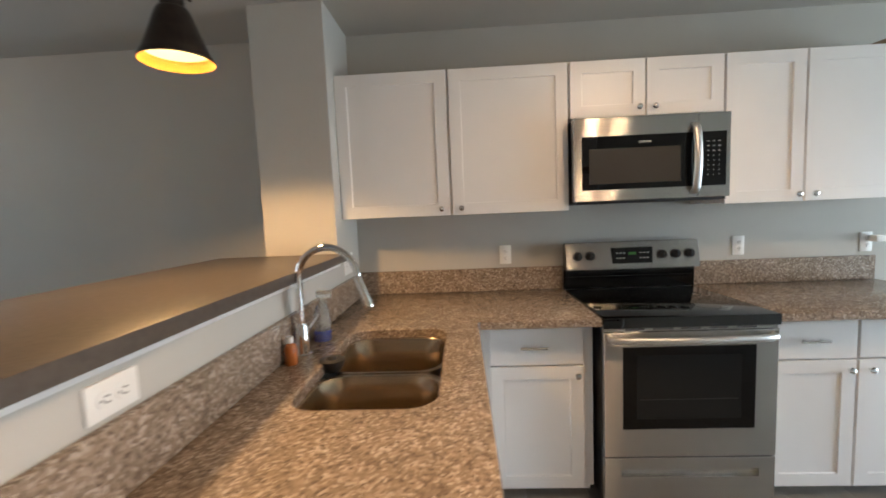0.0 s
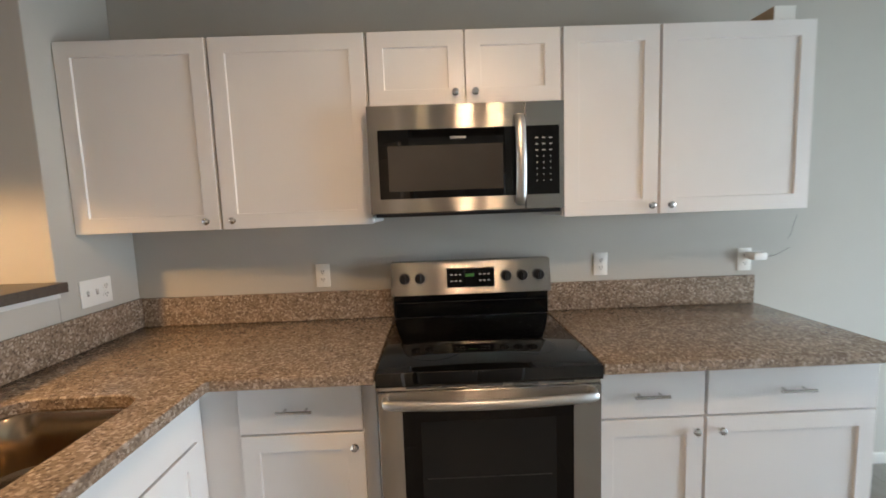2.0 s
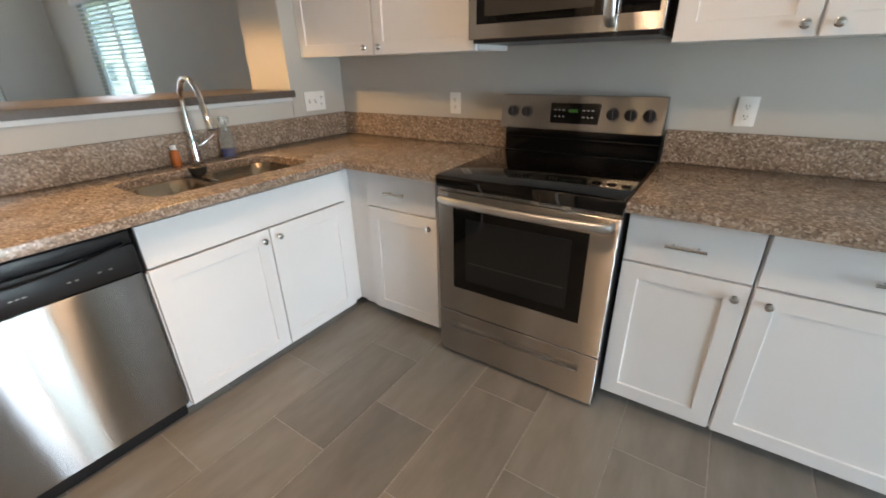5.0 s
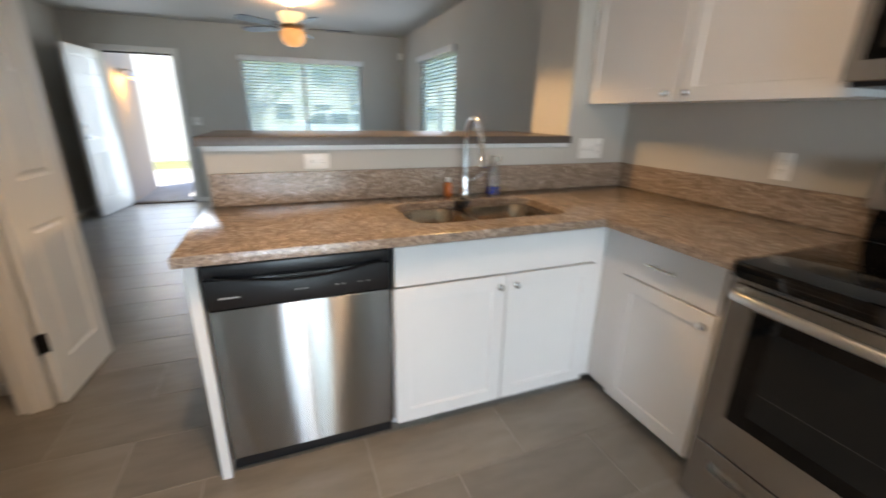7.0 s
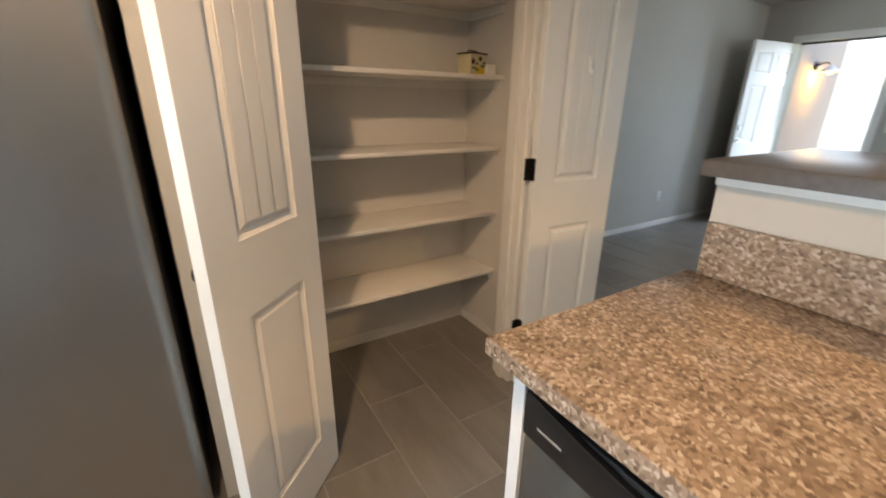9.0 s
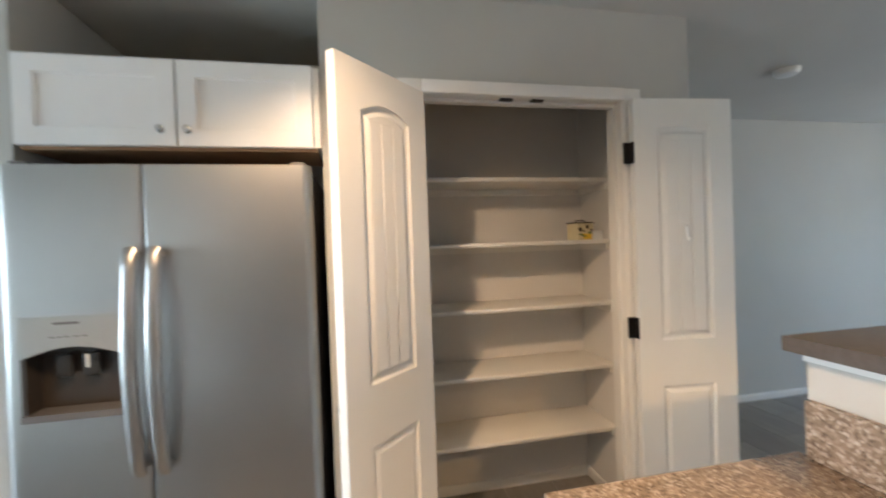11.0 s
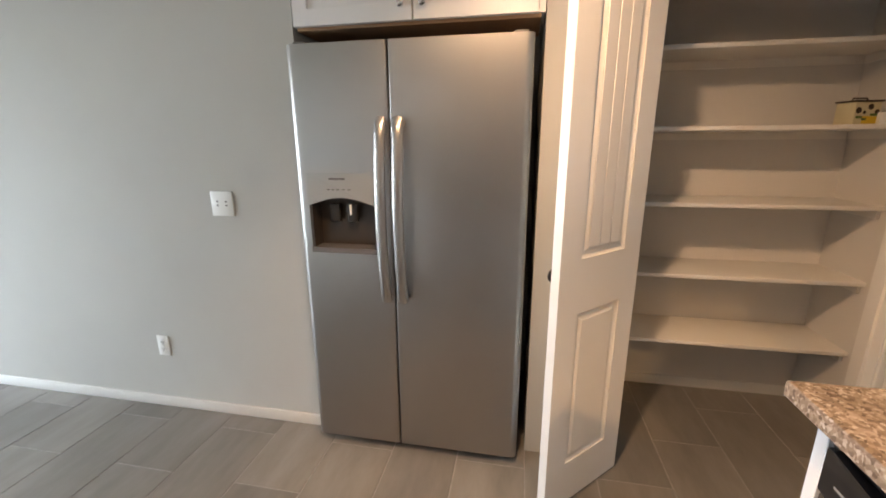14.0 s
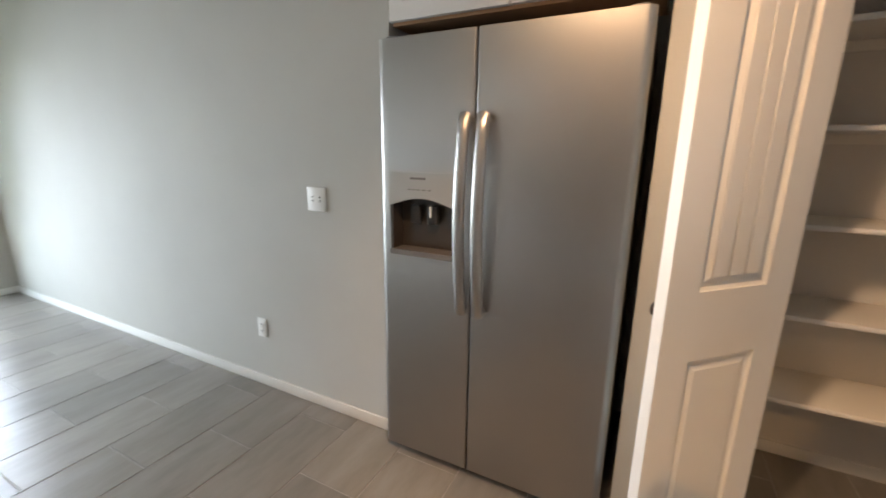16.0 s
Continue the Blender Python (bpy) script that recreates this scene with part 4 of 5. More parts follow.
part("dial", lathe(bmesh.new(), [(0.009, -0.030), (0.008, -0.036), (0.0005, -0.0365)], (0.005, 0, 0.0), 16, "Y"), GREYPLASTIC, th)
sm = thing("smoke_detector", pose(-1.52, -3.53, CEIL), "round white smoke detector on the ceiling", "smoke detector")
part("body", lathe(bmesh.new(), [(0.068, 0.0), (0.068, -0.018), (0.058, -0.034), (0.03, -0.042), (0.0005, -0.043)], (0, 0, 0), 28), PLASTIC, sm)
cb = thing("long_carton", pose(2.93, -0.21, 2.151), "white and brown cardboard carton lying on the cabinet", "box")
part("body", B(-0.045, 0.045, -0.09, 0.16, 0, 0.06, bevel=0.002), mat("cardboard", (0.34, 0.24, 0.15), 0.8), cb)
part("end_label", B(-0.044, 0.044, -0.092, -0.0905, 0.001, 0.059), PLASTIC, cb)
cl = thing("cabinet_clip", pose(3.0495, -0.10, 1.885), "small white plastic clip on the cabinet side", "clip")
part("body", B(0, 0.012, -0.012, 0.012, -0.03, 0.03, bevel=0.003), PLASTIC, cl)

# ---- by the sink ----
ab = thing("soap_bottle", pose(0.052, -1.19, 0.91), "small amber soap bottle with white cap", "bottle")
part("body", lathe(bmesh.new(), [(0.0005, 0.0), (0.019, 0.0), (0.021, 0.006), (0.021, 0.055), (0.016, 0.068), (0.010, 0.072), (0.010, 0.078)], (0, 0, 0), 24), AMBER, ab)
part("cap", lathe(bmesh.new(), [(0.0125, 0.076), (0.0125, 0.096), (0.0005, 0.097)], (0, 0, 0), 20), PLASTIC, ab)
sp = thing("spray_bottle", pose(0.075, -0.935, 0.91), "clear spray bottle with a little blue cleaner", "bottle")
part("body", lathe(bmesh.new(), [(0.0005, 0.001), (0.031, 0.001), (0.034, 0.01), (0.034, 0.10), (0.026, 0.13), (0.013, 0.155), (0.013, 0.175)], (0, 0, 0), 28), PVC, sp)
part("liquid", lathe(bmesh.new(), [(0.0005, 0.003), (0.029, 0.003), (0.0315, 0.012), (0.0315, 0.045), (0.0005, 0.0452)], (0, 0, 0), 28), BLUE, sp, "blue liquid")
part("trigger_head", boxes((-0.016, 0.045, -0.012, 0.012, 0.176, 0.205), (0.018, 0.026, -0.006, 0.006, 0.135, 0.176), bevel=0.004), PVC, sp, "clear trigger head")
st = thing("sink_stopper", pose(0.185, -1.165, 0.905), "black rubber drain flange lying by the faucet", "stopper")
part("cup", lathe(bmesh.new(), [(0.042, 0.004), (0.044, 0.010), (0.036, 0.014), (0.020, 0.012), (0.014, 0.022), (0.0005, 0.024)], (0, 0, 0), 24), SOOT, st)
part("underside", lathe(bmesh.new(), [(0.042, 0.004), (0.03, -0.03), (0.0005, -0.034)], (0, 0, 0), 24), SOOT, st)

# ---- lamps ----
BULB = glow("warm_bulb", (1.0, 0.72, 0.38), 4)
pn = thing("pendant_lamp", pose(-0.236, -1.21, 1.92), "dark bronze bell pendant lamp with gold lining, lit", "lamp")
part("shade", lathe(bmesh.new(), [(0.1075, 0.0), (0.109, 0.003), (0.108, 0.008), (0.099, 0.024), (0.094, 0.034), (0.086, 0.055), (0.070, 0.098), (0.056, 0.138), (0.047, 0.158), (0.043, 0.164), (0.034, 0.168)], (0, 0, 0), 44), BRONZE, pn)
part("lining", lathe(bmesh.new(), [(0.1068, 0.0006), (0.0985, 0.020), (0.0970, 0.021), (0.0962, 0.026), (0.0940, 0.027), (0.0925, 0.033)], (0, 0, 0), 44), GOLD, pn, "gold painted stepped rim lining")
part("reflector", lathe(bmesh.new(), [(0.0924, 0.0335), (0.084, 0.055), (0.068, 0.098), (0.053, 0.138), (0.030, 0.156), (0.0005, 0.157)], (0, 0, 0), 44), CREAM, pn, "cream reflector inside the shade")
part("socket", lathe(bmesh.new(), [(0.0005, 0.166), (0.034, 0.166), (0.035, 0.205), (0.028, 0.216), (0.026, 0.26), (0.010, 0.275), (0.0005, 0.276)], (0, 0, 0), 28), BRONZE, pn)
part("thumb_screw", tube(bmesh.new(), [(0.030, 0, 0.200), (0.048, 0, 0.194), (0.060, 0, 0.189)], [0.006, 0.005, 0.009], 10, side=(0, 1, 0)), BRONZE, pn)
part("rod", tube(bmesh.new(), [(0, 0, 0.27), (0, 0, CEIL - 1.92 - 0.02)], 0.006, 10), BRONZE, pn)
part("canopy", lathe(bmesh.new(), [(0.0005, CEIL - 1.945), (0.055, CEIL - 1.942), (0.062, CEIL - 1.9205)], (0, 0, 0), 32), BRONZE, pn)
PENDANT_BULB = glow("pendant_filament_bulb", (1.0, 0.70, 0.34), 7)
pb = part("bulb", lathe(bmesh.new(), [(0.0005, 0.066), (0.014, 0.070), (0.022, 0.086), (0.024, 0.100), (0.018, 0.123), (0.012, 0.150)], (0, 0, 0), 20), PENDANT_BULB, pn, "glowing warm bulb")
pb.visible_shadow = False

kl = thing("ceiling_light", pose(1.66, -1.72, CEIL), "bronze ceiling light with three adjustable lit heads", "lamp")
part("base", lathe(bmesh.new(), [(0.07, -0.0005), (0.07, -0.018), (0.06, -0.024), (0.0005, -0.025)], (0, 0, 0), 36), BRONZE, kl)
for (hx, hy), aim, power in HEADS:
    bx, by = hx - 1.66, hy + 1.72
    part("arm", tube(bmesh.new(), [(0, 0, -0.02), (bx * 0.6, by * 0.6, -0.035), (bx, by, -0.05)], 0.008, 8), BRONZE, kl)
    hd = part("head", lathe(bmesh.new(), [(0.0005, -0.045), (0.028, -0.048), (0.034, -0.06), (0.040, -0.10)], (bx, by, 0), 20), BRONZE, kl)
    b = part("bulb", lathe(bmesh.new(), [(0.013, -0.058), (0.018, -0.08), (0.029, -0.11), (0.030, -0.13), (0.022, -0.152), (0.0005, -0.162)], (bx, by, 0), 20), BULB, hd, "glowing warm bulb")
    b.visible_shadow = False

fan = thing("ceiling_fan", pose(-3.3, -1.74, CEIL - 0.02), "ceiling fan with grey blades and amber glass lights, lit", "fan")
part("canopy", lathe(bmesh.new(), [(0.07, -0.0005), (0.072, -0.03), (0.05, -0.055), (0.02, -0.062), (0.0005, -0.0625)], (0, 0, 0.02), 32), mat("fan_white", (0.7, 0.62, 0.5), 0.35), fan)
part("uplight_bowl", lathe(bmesh.new(), [(0.135, -0.115), (0.140, -0.13), (0.125, -0.18), (0.095, -0.215), (0.06, -0.225)], (0, 0, 0), 36), glow("lit_cream_glass", (1.0, 0.70, 0.36), 0.30), fan, "lit cream glass bowl")
part("stem", tube(bmesh.new(), [(0, 0, -0.035), (0, 0, -0.24)], 0.012, 12), BRONZE, fan)
part("motor", lathe(bmesh.new(), [(0.0005, -0.222), (0.11, -0.226), (0.125, -0.24), (0.125, -0.262), (0.10, -0.275), (0.0005, -0.276)], (0, 0, 0), 36), mat("fan_bronze", (0.30, 0.20, 0.10), 0.3, 0.7), fan)
part("light_globe", lathe(bmesh.new(), [(0.10, -0.276), (0.128, -0.30), (0.132, -0.34), (0.115, -0.40), (0.07, -0.44), (0.0005, -0.452)], (0, 0, 0), 36), glow("lit_amber_glass", (1.0, 0.48, 0.16), 0.20), fan, "lit amber glass globe")
part("finial", lathe(bmesh.new(), [(0.012, -0.450), (0.012, -0.462), (0.0005, -0.470)], (0, 0, 0), 12), BRONZE, fan)
BLADE = vary(mat("blade_grey", (0.09, 0.10, 0.115), 0.4), (0.09, 0.10, 0.115), 0.2, 8)
for k in range(5):
    a = radians(16 + 72 * k)
    r = Matrix.Rotation(a, 4, "Z")
    bm = bmesh.new()
    pts = [(0.20, -0.05), (0.30, -0.062), (0.55, -0.07), (0.62, -0.058), (0.645, -0.02), (0.645, 0.02), (0.62, 0.058), (0.55, 0.07), (0.30, 0.062), (0.20, 0.05)]
    prism(bm, pts, -0.004, 0.004)
    bmesh.ops.transform(bm, matrix=r @ Matrix.Translation((0, 0, -0.252)) @ Matrix.Rotation(radians(11), 4, "X"), verts=bm.verts)
    bl = part("blade", bm, BLADE, fan)
    ib = bmesh.new()
    box(ib, 0.11, 0.25, -0.02, 0.02, -0.008, -0.0045)
    bmesh.ops.transform(ib, matrix=r @ Matrix.Translation((0, 0, -0.252)) @ Matrix.Rotation(radians(11), 4, "X"), verts=ib.verts)
    part("blade_iron", ib, BRONZE, bl)
lamp("fan_bulb", "POINT", pose(-3.3, -1.74, CEIL - 0.12), 7.5, WARM, 0.05)

# ---- windows, blinds and entry ----
VINYL = mat("white_vinyl", (0.75, 0.76, 0.76), 0.4)
SLATW = translucent(mat("blind_slat", (0.82, 0.82, 0.80), 0.45), (0.85, 0.88, 0.86), 0.45)


def window(name, m, w, z0, z1, label):
    """Built facing -y along +x; the wall lies at y 0 to T."""
    win = tagged(new(name), label, "window", "", "structure")
    win.matrix_world = m
    fr_ = part("window_frame", rim(0.0, w, z0, z1, (0.045, w - 0.045, z0 + 0.045, z1 - 0.045), 0.045, 0.095), VINYL, win, smooth=False)
    part("mullion", B(w / 2 - 0.025, w / 2 + 0.025, 0.05, 0.09, z0 + 0.045, z1 - 0.045), VINYL, fr_, smooth=False)
    for a, b in ((0.045, w / 2 - 0.025), (w / 2 + 0.025, w - 0.045)):
        p = part("pane", B(a, b, 0.068, 0.072, z0 + 0.045, z1 - 0.045), GLASS, win, smooth=False)
        p.visible_shadow = False
    part("window_sill", B(-0.02, w + 0.02, -0.02, 0.045, z0 - 0.02, z0 - 0.001, bevel=0.004), TRIM, win)
    return win


def blind(m, w, z0, z1, label):
    bl = thing("window_blind", m, label, "blind", "window blinds")
    part("valance", B(-0.03, w + 0.03, -0.055, -0.005, z1 - 0.02, z1 + 0.055, bevel=0.004), VINYL, bl, "white valance")
    n = int((z1 - 0.05 - z0) / 0.043)
    sl = bmesh.new()
    box(sl, 0.006, w - 0.006, -0.025, 0.025, -0.0015, 0.0015)
    me = finish(sl, "slat", SLATW, False)
    for i in range(n):
        o = new("slat", me)
        o.parent = bl
        o.matrix_basis = pose(0, 0.012, z1 - 0.05 - 0.043 * i, -4, 0, 0)
    part("bottom_rail", B(0.006, w - 0.006, -0.012, 0.036, z0, z0 + 0.018, bevel=0.003), VINYL, bl)
    for cx in (0.18, w - 0.18):
        part("cord", tube(bmesh.new(), [(cx, -0.014, z0 + 0.01), (cx, -0.014, z1 - 0.03)], 0.001, 5), VINYL, bl)
    return bl


WM = pose(WX, WY0, 0, 0, 0, 90)
window("window_1", WM, WY1 - WY0, WZ0, WZ1, "white vinyl sliding window in the living room")
blind(WM, WY1 - WY0, WZ0 + 0.01, WZ1 - 0.03, "white slatted blind half open over the living room window")
SM = pose(SX0, 0, 0)
window("window_2", SM, SX1 - SX0, WZ0, WZ1, "white vinyl side window in the living room")
blind(SM, SX1 - SX0, WZ0 + 0.01, WZ1 - 0.03, "white slatted blind over the side window")
# glazed patio opening of the dining end
window("window_3", pose(6.55, -0.98, 0, 0, 0, -90), 1.82, 0.03, 2.1, "white sliding glass patio door")

ec = tagged(new("door_2"), "white casing and threshold of the open entry", "door casing", "", "structure")
part("side_casing", B(WX + 0.001, WX + 0.018, DY1, DY1 + 0.075, 0, DZ + 0.075, bevel=0.004), TRIM, ec)
part("side_casing", B(WX + 0.001, WX + 0.018, DY0 - 0.075, DY0, 0, DZ + 0.075, bevel=0.004), TRIM, ec)
part("head_casing", B(WX + 0.001, WX + 0.018, DY0, DY1, DZ + 0.001, DZ + 0.075, bevel=0.004), TRIM, ec)
part("threshold", B(WX - T - 0.02, WX + 0.02, DY0, DY1, 0.001, 0.022, bevel=0.004), mat("bronze_threshold", (0.10, 0.07, 0.05), 0.4, 0.5), ec, "dark bronze threshold")
part("weather_strip", B(WX - 0.05, WX - 0.035, DY0, DY1, DZ - 0.02, DZ), SOOT, ec)
ed = thing("entry_door", pose(WX + 0.01, DY0 + 0.012, 0, 0, 0, -8.5), "white six-panel entry door standing open", "door")
EP = [(x0, x1, z0, z1, 0.0) for x0, x1 in ((0.11, 0.365), (0.445, 0.70)) for z0, z1 in ((0.22, 0.80), (0.95, 1.58), (1.70, 1.93))]
el = door_leaf(ed, 0.79, 2.03, 0.044, EP, DOORPAINT, 0)
part("deadbolt", lathe(bmesh.new(), [(0.030, 0.0), (0.030, 0.010), (0.020, 0.018), (0.0005, 0.019)], (0.74, 0, 1.12), 20, "Y"), NICKEL, el, "satin nickel deadbolt")
ll = part("lever_rose", lathe(bmesh.new(), [(0.032, 0.0), (0.031, 0.010), (0.012, 0.014), (0.010, 0.045), (0.0005, 0.046)], (0.74, 0, 0.98), 20, "Y"), NICKEL, el, "satin nickel lever handle")
part("lever", tube(bmesh.new(), [(0.745, 0.04, 0.98), (0.69, 0.048, 0.982), (0.63, 0.045, 0.978)], 0.009, 10), NICKEL, ll)

# ---- outside ----
STUCCO = painted("pink_stucco", (0.62, 0.50, 0.43), 0.9, 60, 0.8)
CONCRETE = vary(mat("concrete", (0.42, 0.41, 0.39), 0.9), (0.42, 0.41, 0.39), 0.12, 3)
GRASS = vary(mat("dry_lawn", (0.16, 0.17, 0.07), 0.95), (0.16, 0.17, 0.07), 0.35, 2.5)
ASPHALT = vary(mat("asphalt", (0.06, 0.06, 0.06), 0.9), (0.06, 0.06, 0.06), 0.2, 4)
solid("ground", B(-400, 400, -400, 400, -0.6, -0.20), GRASS, "dry lawn reaching to the distance", "ground", smooth=False)
solid("pavement", B(-9.5, WX - T - 0.001, -4.75, -2.9, -0.195, -0.03), CONCRETE, "pale concrete porch slab and walk", "pavement", smooth=False)
solid("road", B(-30, -14.2, -60, 60, -0.196, -0.185), ASPHALT, "grey asphalt parking lane", "road", smooth=False)
solid("porch_wall", B(-6.75, WX - T - 0.001, -4.36, -4.14, -0.195, 2.7, bevel=0.01), STUCCO, "pink stucco porch side wall", "wall", smooth=False)
sc = thing("porch_sconce", pose(-5.85, -4.14, 1.83), "lit gooseneck porch lamp on the stucco wall", "lamp")
part("backplate", lathe(bmesh.new(), [(0.055, 0.0), (0.055, 0.012), (0.0005, 0.02)], (0, 0, 0.02), 20, "Y"), BRONZE, sc)
part("arm", tube(bmesh.new(), [(0, 0.01, 0.02), (0, 0.07, 0.05), (0, 0.13, 0.05), (0, 0.16, 0.01)], 0.009, 10, side=(1, 0, 0)), BRONZE, sc)
part("shade", lathe(bmesh.new(), [(0.02, 0.0), (0.035, -0.02), (0.07, -0.05), (0.115, -0.075), (0.12, -0.08)], (0, 0.16, 0.02), 28), mat("sconce_metal", (0.55, 0.52, 0.48), 0.35, 0.6), sc, "flared metal shade")
part("bulb", lathe(bmesh.new(), [(0.0005, -0.11), (0.02, -0.10), (0.026, -0.07), (0.015, -0.03)], (0, 0.16, 0.02), 16), glow("porch_bulb", (1.0, 0.62, 0.12), 3), sc)
lamp("porch_bulb_light", "POINT", pose(-5.85, -4.03, 1.72), 3.5, (1.0, 0.55, 0.08), 0.03)

CARW = mat("white_car_paint", (0.72, 0.74, 0.76), 0.15, 0.0, Coat_Weight=0.6)
CARG = mat("car_glass", (0.02, 0.025, 0.03), 0.04)
TYRE = mat("tyre_rubber", (0.02, 0.02, 0.02), 0.8)


def car(m, label):
    c = thing("parked_car", m, label, "car")
    def shell(pts, half, mat_, name, inset=0.0, parent=None):
        bm = bmesh.new()
        rings = []
        for y, k in ((-half, 0.94), (-half * 0.9, 1.0), (half * 0.9, 1.0), (half, 0.94)):
            rings.append([bm.verts.new((x * k if name == "cabin" else x, y, z)) for x, z in pts])
        for p, q in zip(rings, rings[1:]):
            skirt(bm, p, q)
        bm.faces.new(rings[0]), bm.faces.new(rings[-1])
        return part(name, bm, mat_, parent or c)
    body = shell([(-2.15, 0.35), (-2.2, 0.62), (-2.1, 0.85), (-1.2, 0.98), (1.95, 1.02), (2.2, 0.9), (2.25, 0.5), (2.1, 0.30), (-1.9, 0.28)], 0.88, CARW, "body")
    shell([(-1.3, 0.97), (-0.55, 1.52), (-0.2, 1.60), (1.55, 1.58), (1.75, 1.45), (2.05, 1.0)], 0.76, CARW, "cabin")
    for sy in (-0.77, 0.77):
        for x0, x1 in ((-0.95, -0.05), (0.02, 0.85), (0.92, 1.65)):
            wbm = bmesh.new()
            lean = 0.42 if x0 < -0.5 else 0.05
            pts = [(x0, 1.06), (x1, 1.06), (x1 - 0.04, 1.48), (x0 + lean, 1.48)]
            a = [wbm.verts.new((x, sy - 0.012, z)) for x, z in pts]
            b = [wbm.verts.new((x, sy + 0.012, z)) for x, z in pts]
            skirt(wbm, a, b)
            wbm.faces.new(a), wbm.faces.new(b)
            part("side_window", wbm, CARG, body, smooth=False)
        for wx in (-1.4, 1.4):
            w = part("wheel", lathe(bmesh.new(), [(0.20, -0.10), (0.33, -0.10), (0.345, -0.05), (0.345, 0.05), (0.33, 0.10), (0.20, 0.10)], (wx, sy * 1.02, 0.345), 24, "Y"), TYRE, c)
            part("rim", lathe(bmesh.new(), [(0.0005, -0.105), (0.205, -0.10), (0.205, 0.10), (0.0005, 0.105)], (wx, sy * 1.02, 0.345), 20, "Y"), NICKEL, w)
    return c


car(pose(-17.2, 0.1, -0.185, 0, 0, 84), "white parked estate car beyond the lawn")
car(pose(-17.6, -5.6, -0.185, 0, 0, 92), "white parked car further along the lane")
BARK = vary(mat("bark", (0.20, 0.165, 0.135), 0.95), (0.20, 0.165, 0.135), 0.35, 14)
LEAF = translucent(vary(mat("leaf", (0.07, 0.12, 0.04), 0.6, 0.0, Subsurface_Weight=0.2), (0.12, 0.17, 0.085), 0.35, 5), (0.16, 0.22, 0.08), 0.4)


def tree(m, seed, height, spread, label, leaves=1500):
    rnd = random.Random(seed)
    t = thing("tree", m, label, "tree", "trees outside")
    bm = bmesh.new()
    trunk = [(0, 0, -0.2), (0.05, 0.03, height * 0.15), (-0.03, 0.08, height * 0.3), (0.06, 0.0, height * 0.45)]
    tube(bm, trunk, [0.17, 0.14, 0.12, 0.10], 10)
    tips = []
    for i in range(9):
        a = 2 * math.pi * i / 9 + rnd.uniform(-0.3, 0.3)
        s = Vector(trunk[2 + i % 2])
        e = s + Vector((math.cos(a) * spread * rnd.uniform(0.5, 0.9), math.sin(a) * spread * rnd.uniform(0.5, 0.9), height * rnd.uniform(0.2, 0.5)))
        mid = s.lerp(e, 0.5) + Vector((rnd.uniform(-0.2, 0.2), rnd.uniform(-0.2, 0.2), 0.2))
        tube(bm, [s, mid, e], [0.07, 0.045, 0.015], 7)
        tips += [mid, e, mid.lerp(e, 0.6)]
    part("trunk", bm, BARK, t)
    verts, faces = [], []
    for k in range(leaves):
        c = rnd.choice(tips) + Vector((rnd.gauss(0, 0.5), rnd.gauss(0, 0.5), rnd.gauss(0.1, 0.4)))
        u = Vector((rnd.uniform(-1, 1), rnd.uniform(-1, 1), rnd.uniform(-1, 1))).normalized()
        v = u.orthogonal().normalized()
        l, w = rnd.uniform(0.10, 0.20), rnd.uniform(0.05, 0.09)
        n = len(verts)
        verts += [c - u * l, c + v * w, c + u * l, c - v * w]
        faces.append((n, n + 1, n + 2, n + 3))
    me = bpy.data.meshes.new("crown")
    me.from_pydata([tuple(p) for p in verts], [], faces)
    me.materials.append(LEAF)
    o = new("crown", me)
    o.parent = t
    return t


tree(pose(-10.2, -2.55, -0.2), 3, 4.6, 1.6, "small branching street tree on the lawn", 230)
tree(pose(-20.5, 1.6, -0.2), 5, 7.0, 2.9, "leafy green tree beside the parking lane", 3000)
tree(pose(-22, -3.2, -0.2), 7, 7.5, 3.2, "leafy green tree behind the parked car", 3200)
tree(pose(-23, 3.5, -0.2), 9, 7.5, 3.4, "broad leafy tree beyond the lane", 3200)
tree(pose(-6.3, 5.5, -0.2), 11, 5.0, 2.2, "leafy tree by the side window", 1500)


def building(m, w, h, label):
    b = thing("apartment_building", m, label, "building")
    wl = part("wall", B(-w / 2, w / 2, 0, 9, 0, h), painted("cream_stucco", (0.66, 0.60, 0.50), 0.9, 20, 0.3), b, smooth=False)
    part("roof", B(-w / 2 - 0.4, w / 2 + 0.4, -0.4, 9.4, h, h + 0.35), CONCRETE, b, smooth=False)
    for lv in range(int(h // 2.8)):
        for k in range(int(w // 3)):
            x = -w / 2 + 1.5 + 3 * k
            wd = part("window", rim(x - 0.7, x + 0.7, 0.9 + 2.8 * lv, 2.2 + 2.8 * lv, (x - 0.63, x + 0.63, 0.97 + 2.8 * lv, 2.13 + 2.8 * lv), -0.05, -0.001), VINYL, wl, smooth=False)
            part("pane", B(x - 0.63, x + 0.63, -0.02, -0.001, 0.97 + 2.8 * lv, 2.13 + 2.8 * lv), CARG, wd, smooth=False)
    return b


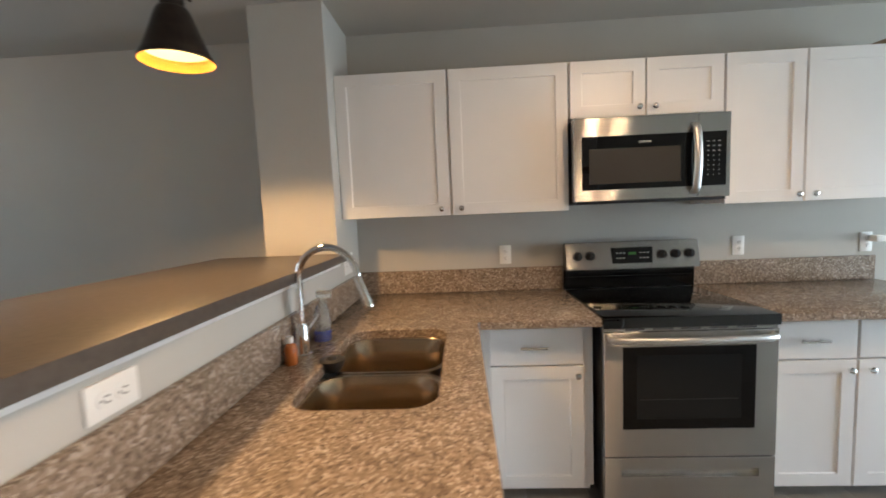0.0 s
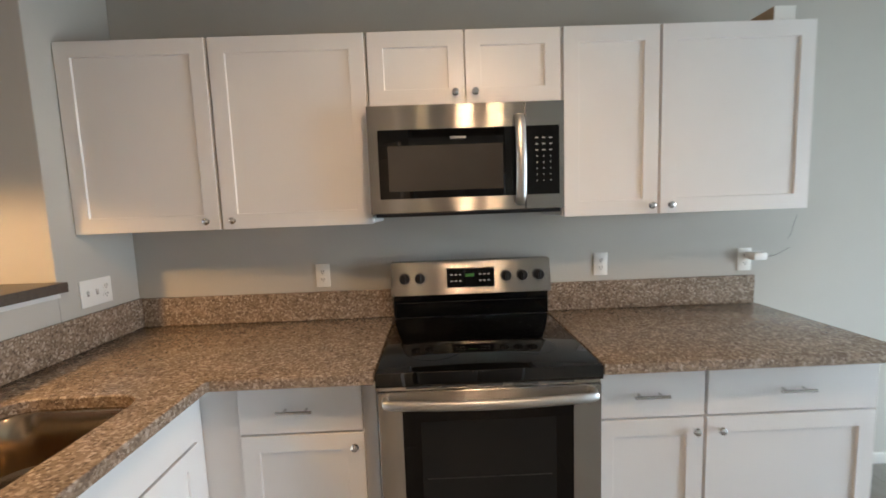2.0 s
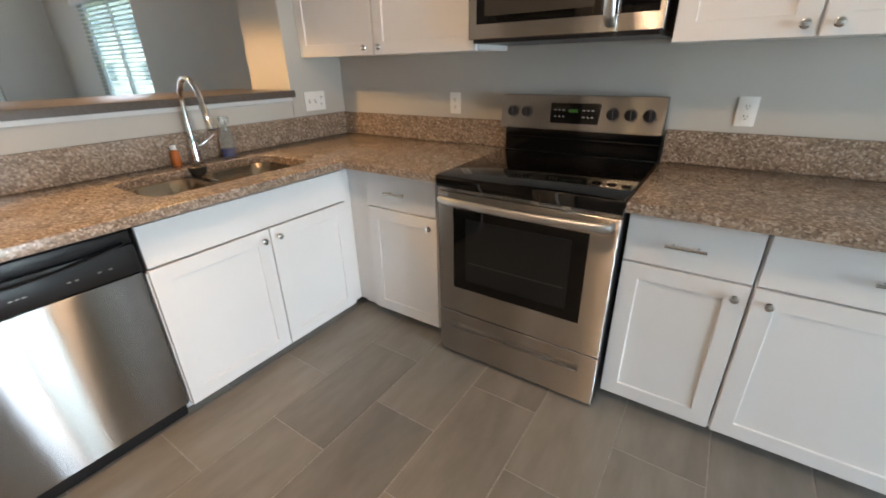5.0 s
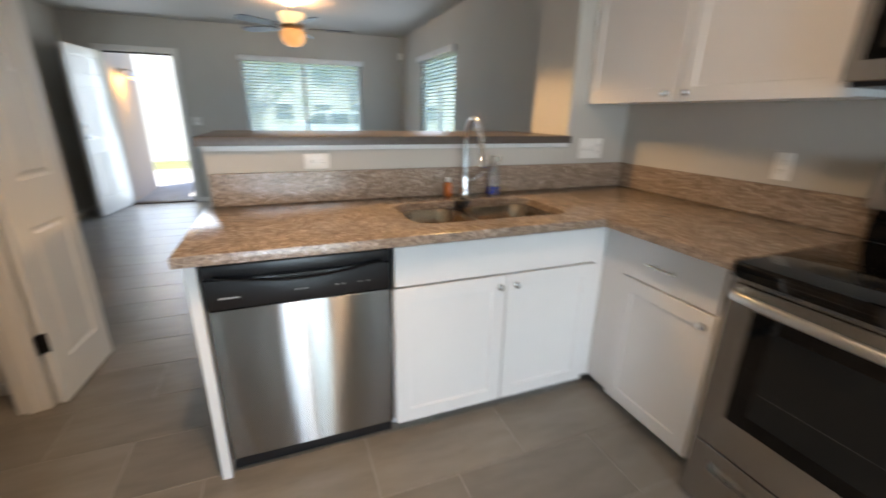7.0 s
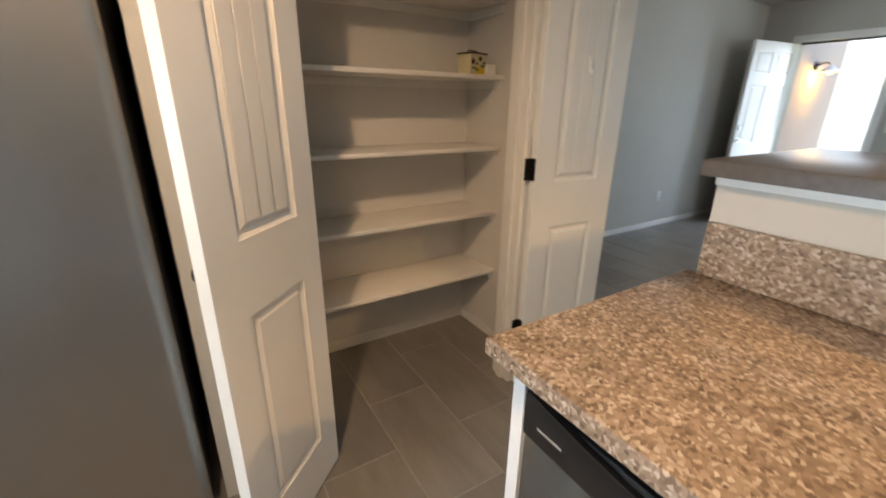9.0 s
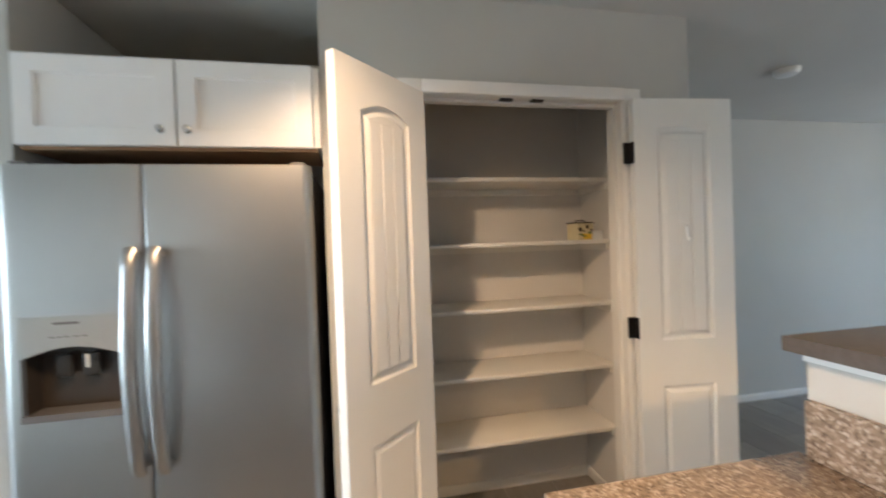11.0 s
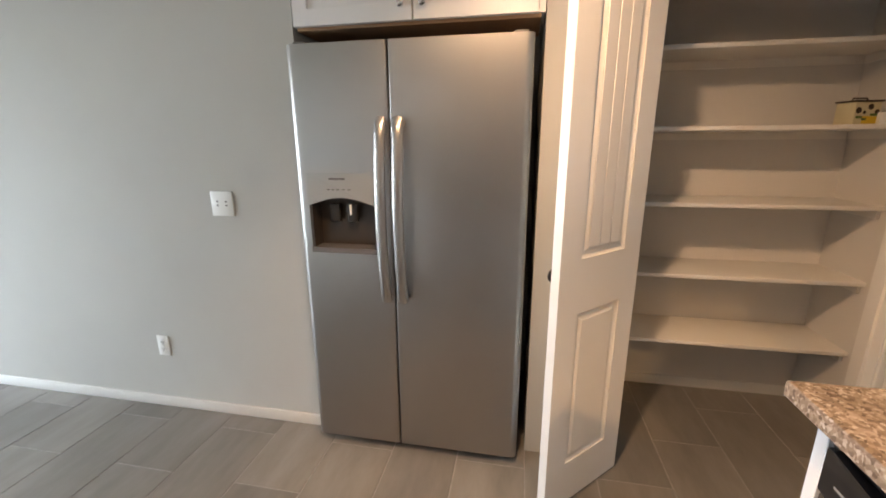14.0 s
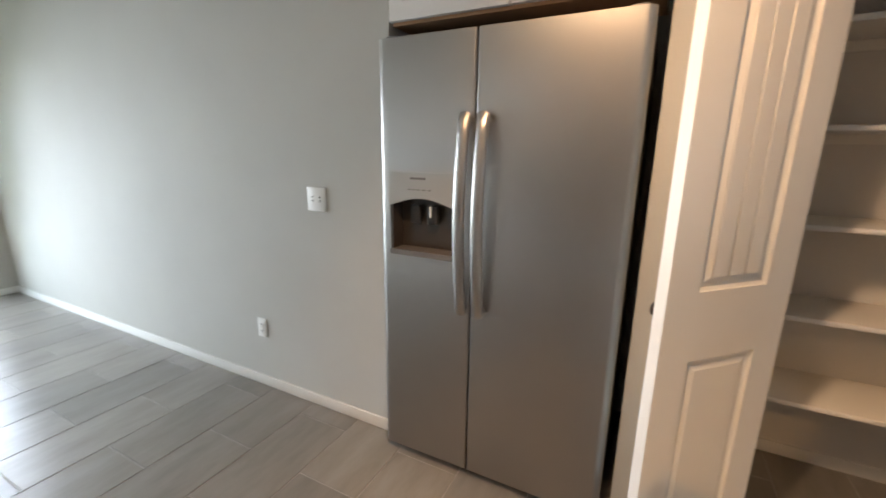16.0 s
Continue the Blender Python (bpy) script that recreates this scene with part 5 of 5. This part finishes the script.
building(pose(-34, 0, -0.2, 0, 0, 90), 36, 6.2, "cream two-storey apartment building across the lane")
# Added sunlit white wall; stands in for the overexposed daylight through the entry.
solid("courtyard_wall", B(-13.4, -13.0, -12.0, -3.35, -0.2, 3.2, bevel=0.02), painted("whiteout_white", (0.80, 0.77, 0.73), 0.9, 20, 0.3), "added white wall standing in for the blown-out daylight beyond the entry", "wall", smooth=False)
# Added pale backdrop, keeps the side window's view bright white.
solid("neighbour_wall", B(-14, 2, 7.5, 7.8, -0.2, 2.2), painted("backdrop_white", (0.80, 0.78, 0.74), 0.9, 20, 0.3), "added white backdrop wall that brightens the view through the side window", "wall", smooth=False)

# ---- floor tiles ----
floor_ob = bpy.data.objects["floor"]
PX_, PY_ = 0.306, 0.6045
JOINT = 0.0027
tile_meshes = {}


def tile_mesh(w, l):
    key = (round(w, 3), round(l, 3))
    if key not in tile_meshes:
        bm = bmesh.new()
        rings = [ring_verts(bm, p, z) for p, z in ((round_rect(0, w, 0, l, 0.001, 1), -0.006), (round_rect(0, w, 0, l, 0.001, 1), -0.0008), (round_rect(0.001, w - 0.001, 0.001, l - 0.001, 0.001, 1), 0.0))]
        for a, b in zip(rings, rings[1:]):
            skirt(bm, a, b)
        bm.faces.new(rings[-1])
        tile_meshes[key] = finish(bm, "tile", TILE, False)
    return tile_meshes[key]


for k in range(-21, 19):
    x0, x1 = 1.53 + PX_ * (k - 2), 1.53 + PX_ * (k - 1)
    x0, x1 = max(x0, WX), min(x1, 6.545)
    if x1 - x0 < 0.02:
        continue
    base = -0.863 if k % 2 == 0 else -1.168
    for n in range(-2, 7):
        y1, y0 = min(base - PY_ * (n - 0), 0.0), max(base - PY_ * (n + 1), -4.47 if x0 < -0.3 else (PY if x0 > 2.3 else -3.81))
        if y1 - y0 < 0.02 or (x0 > 2.335 and y1 < PY) or (x0 > 2.0 and y1 < -3.8) or (x0 > -0.26 and y1 < -3.83):
            continue
        o = new("tile", tile_mesh(x1 - x0 - 2 * JOINT, y1 - y0 - 2 * JOINT))
        o.parent = floor_ob
        o.matrix_basis = pose(x0 + JOINT, y0 + JOINT, 0)
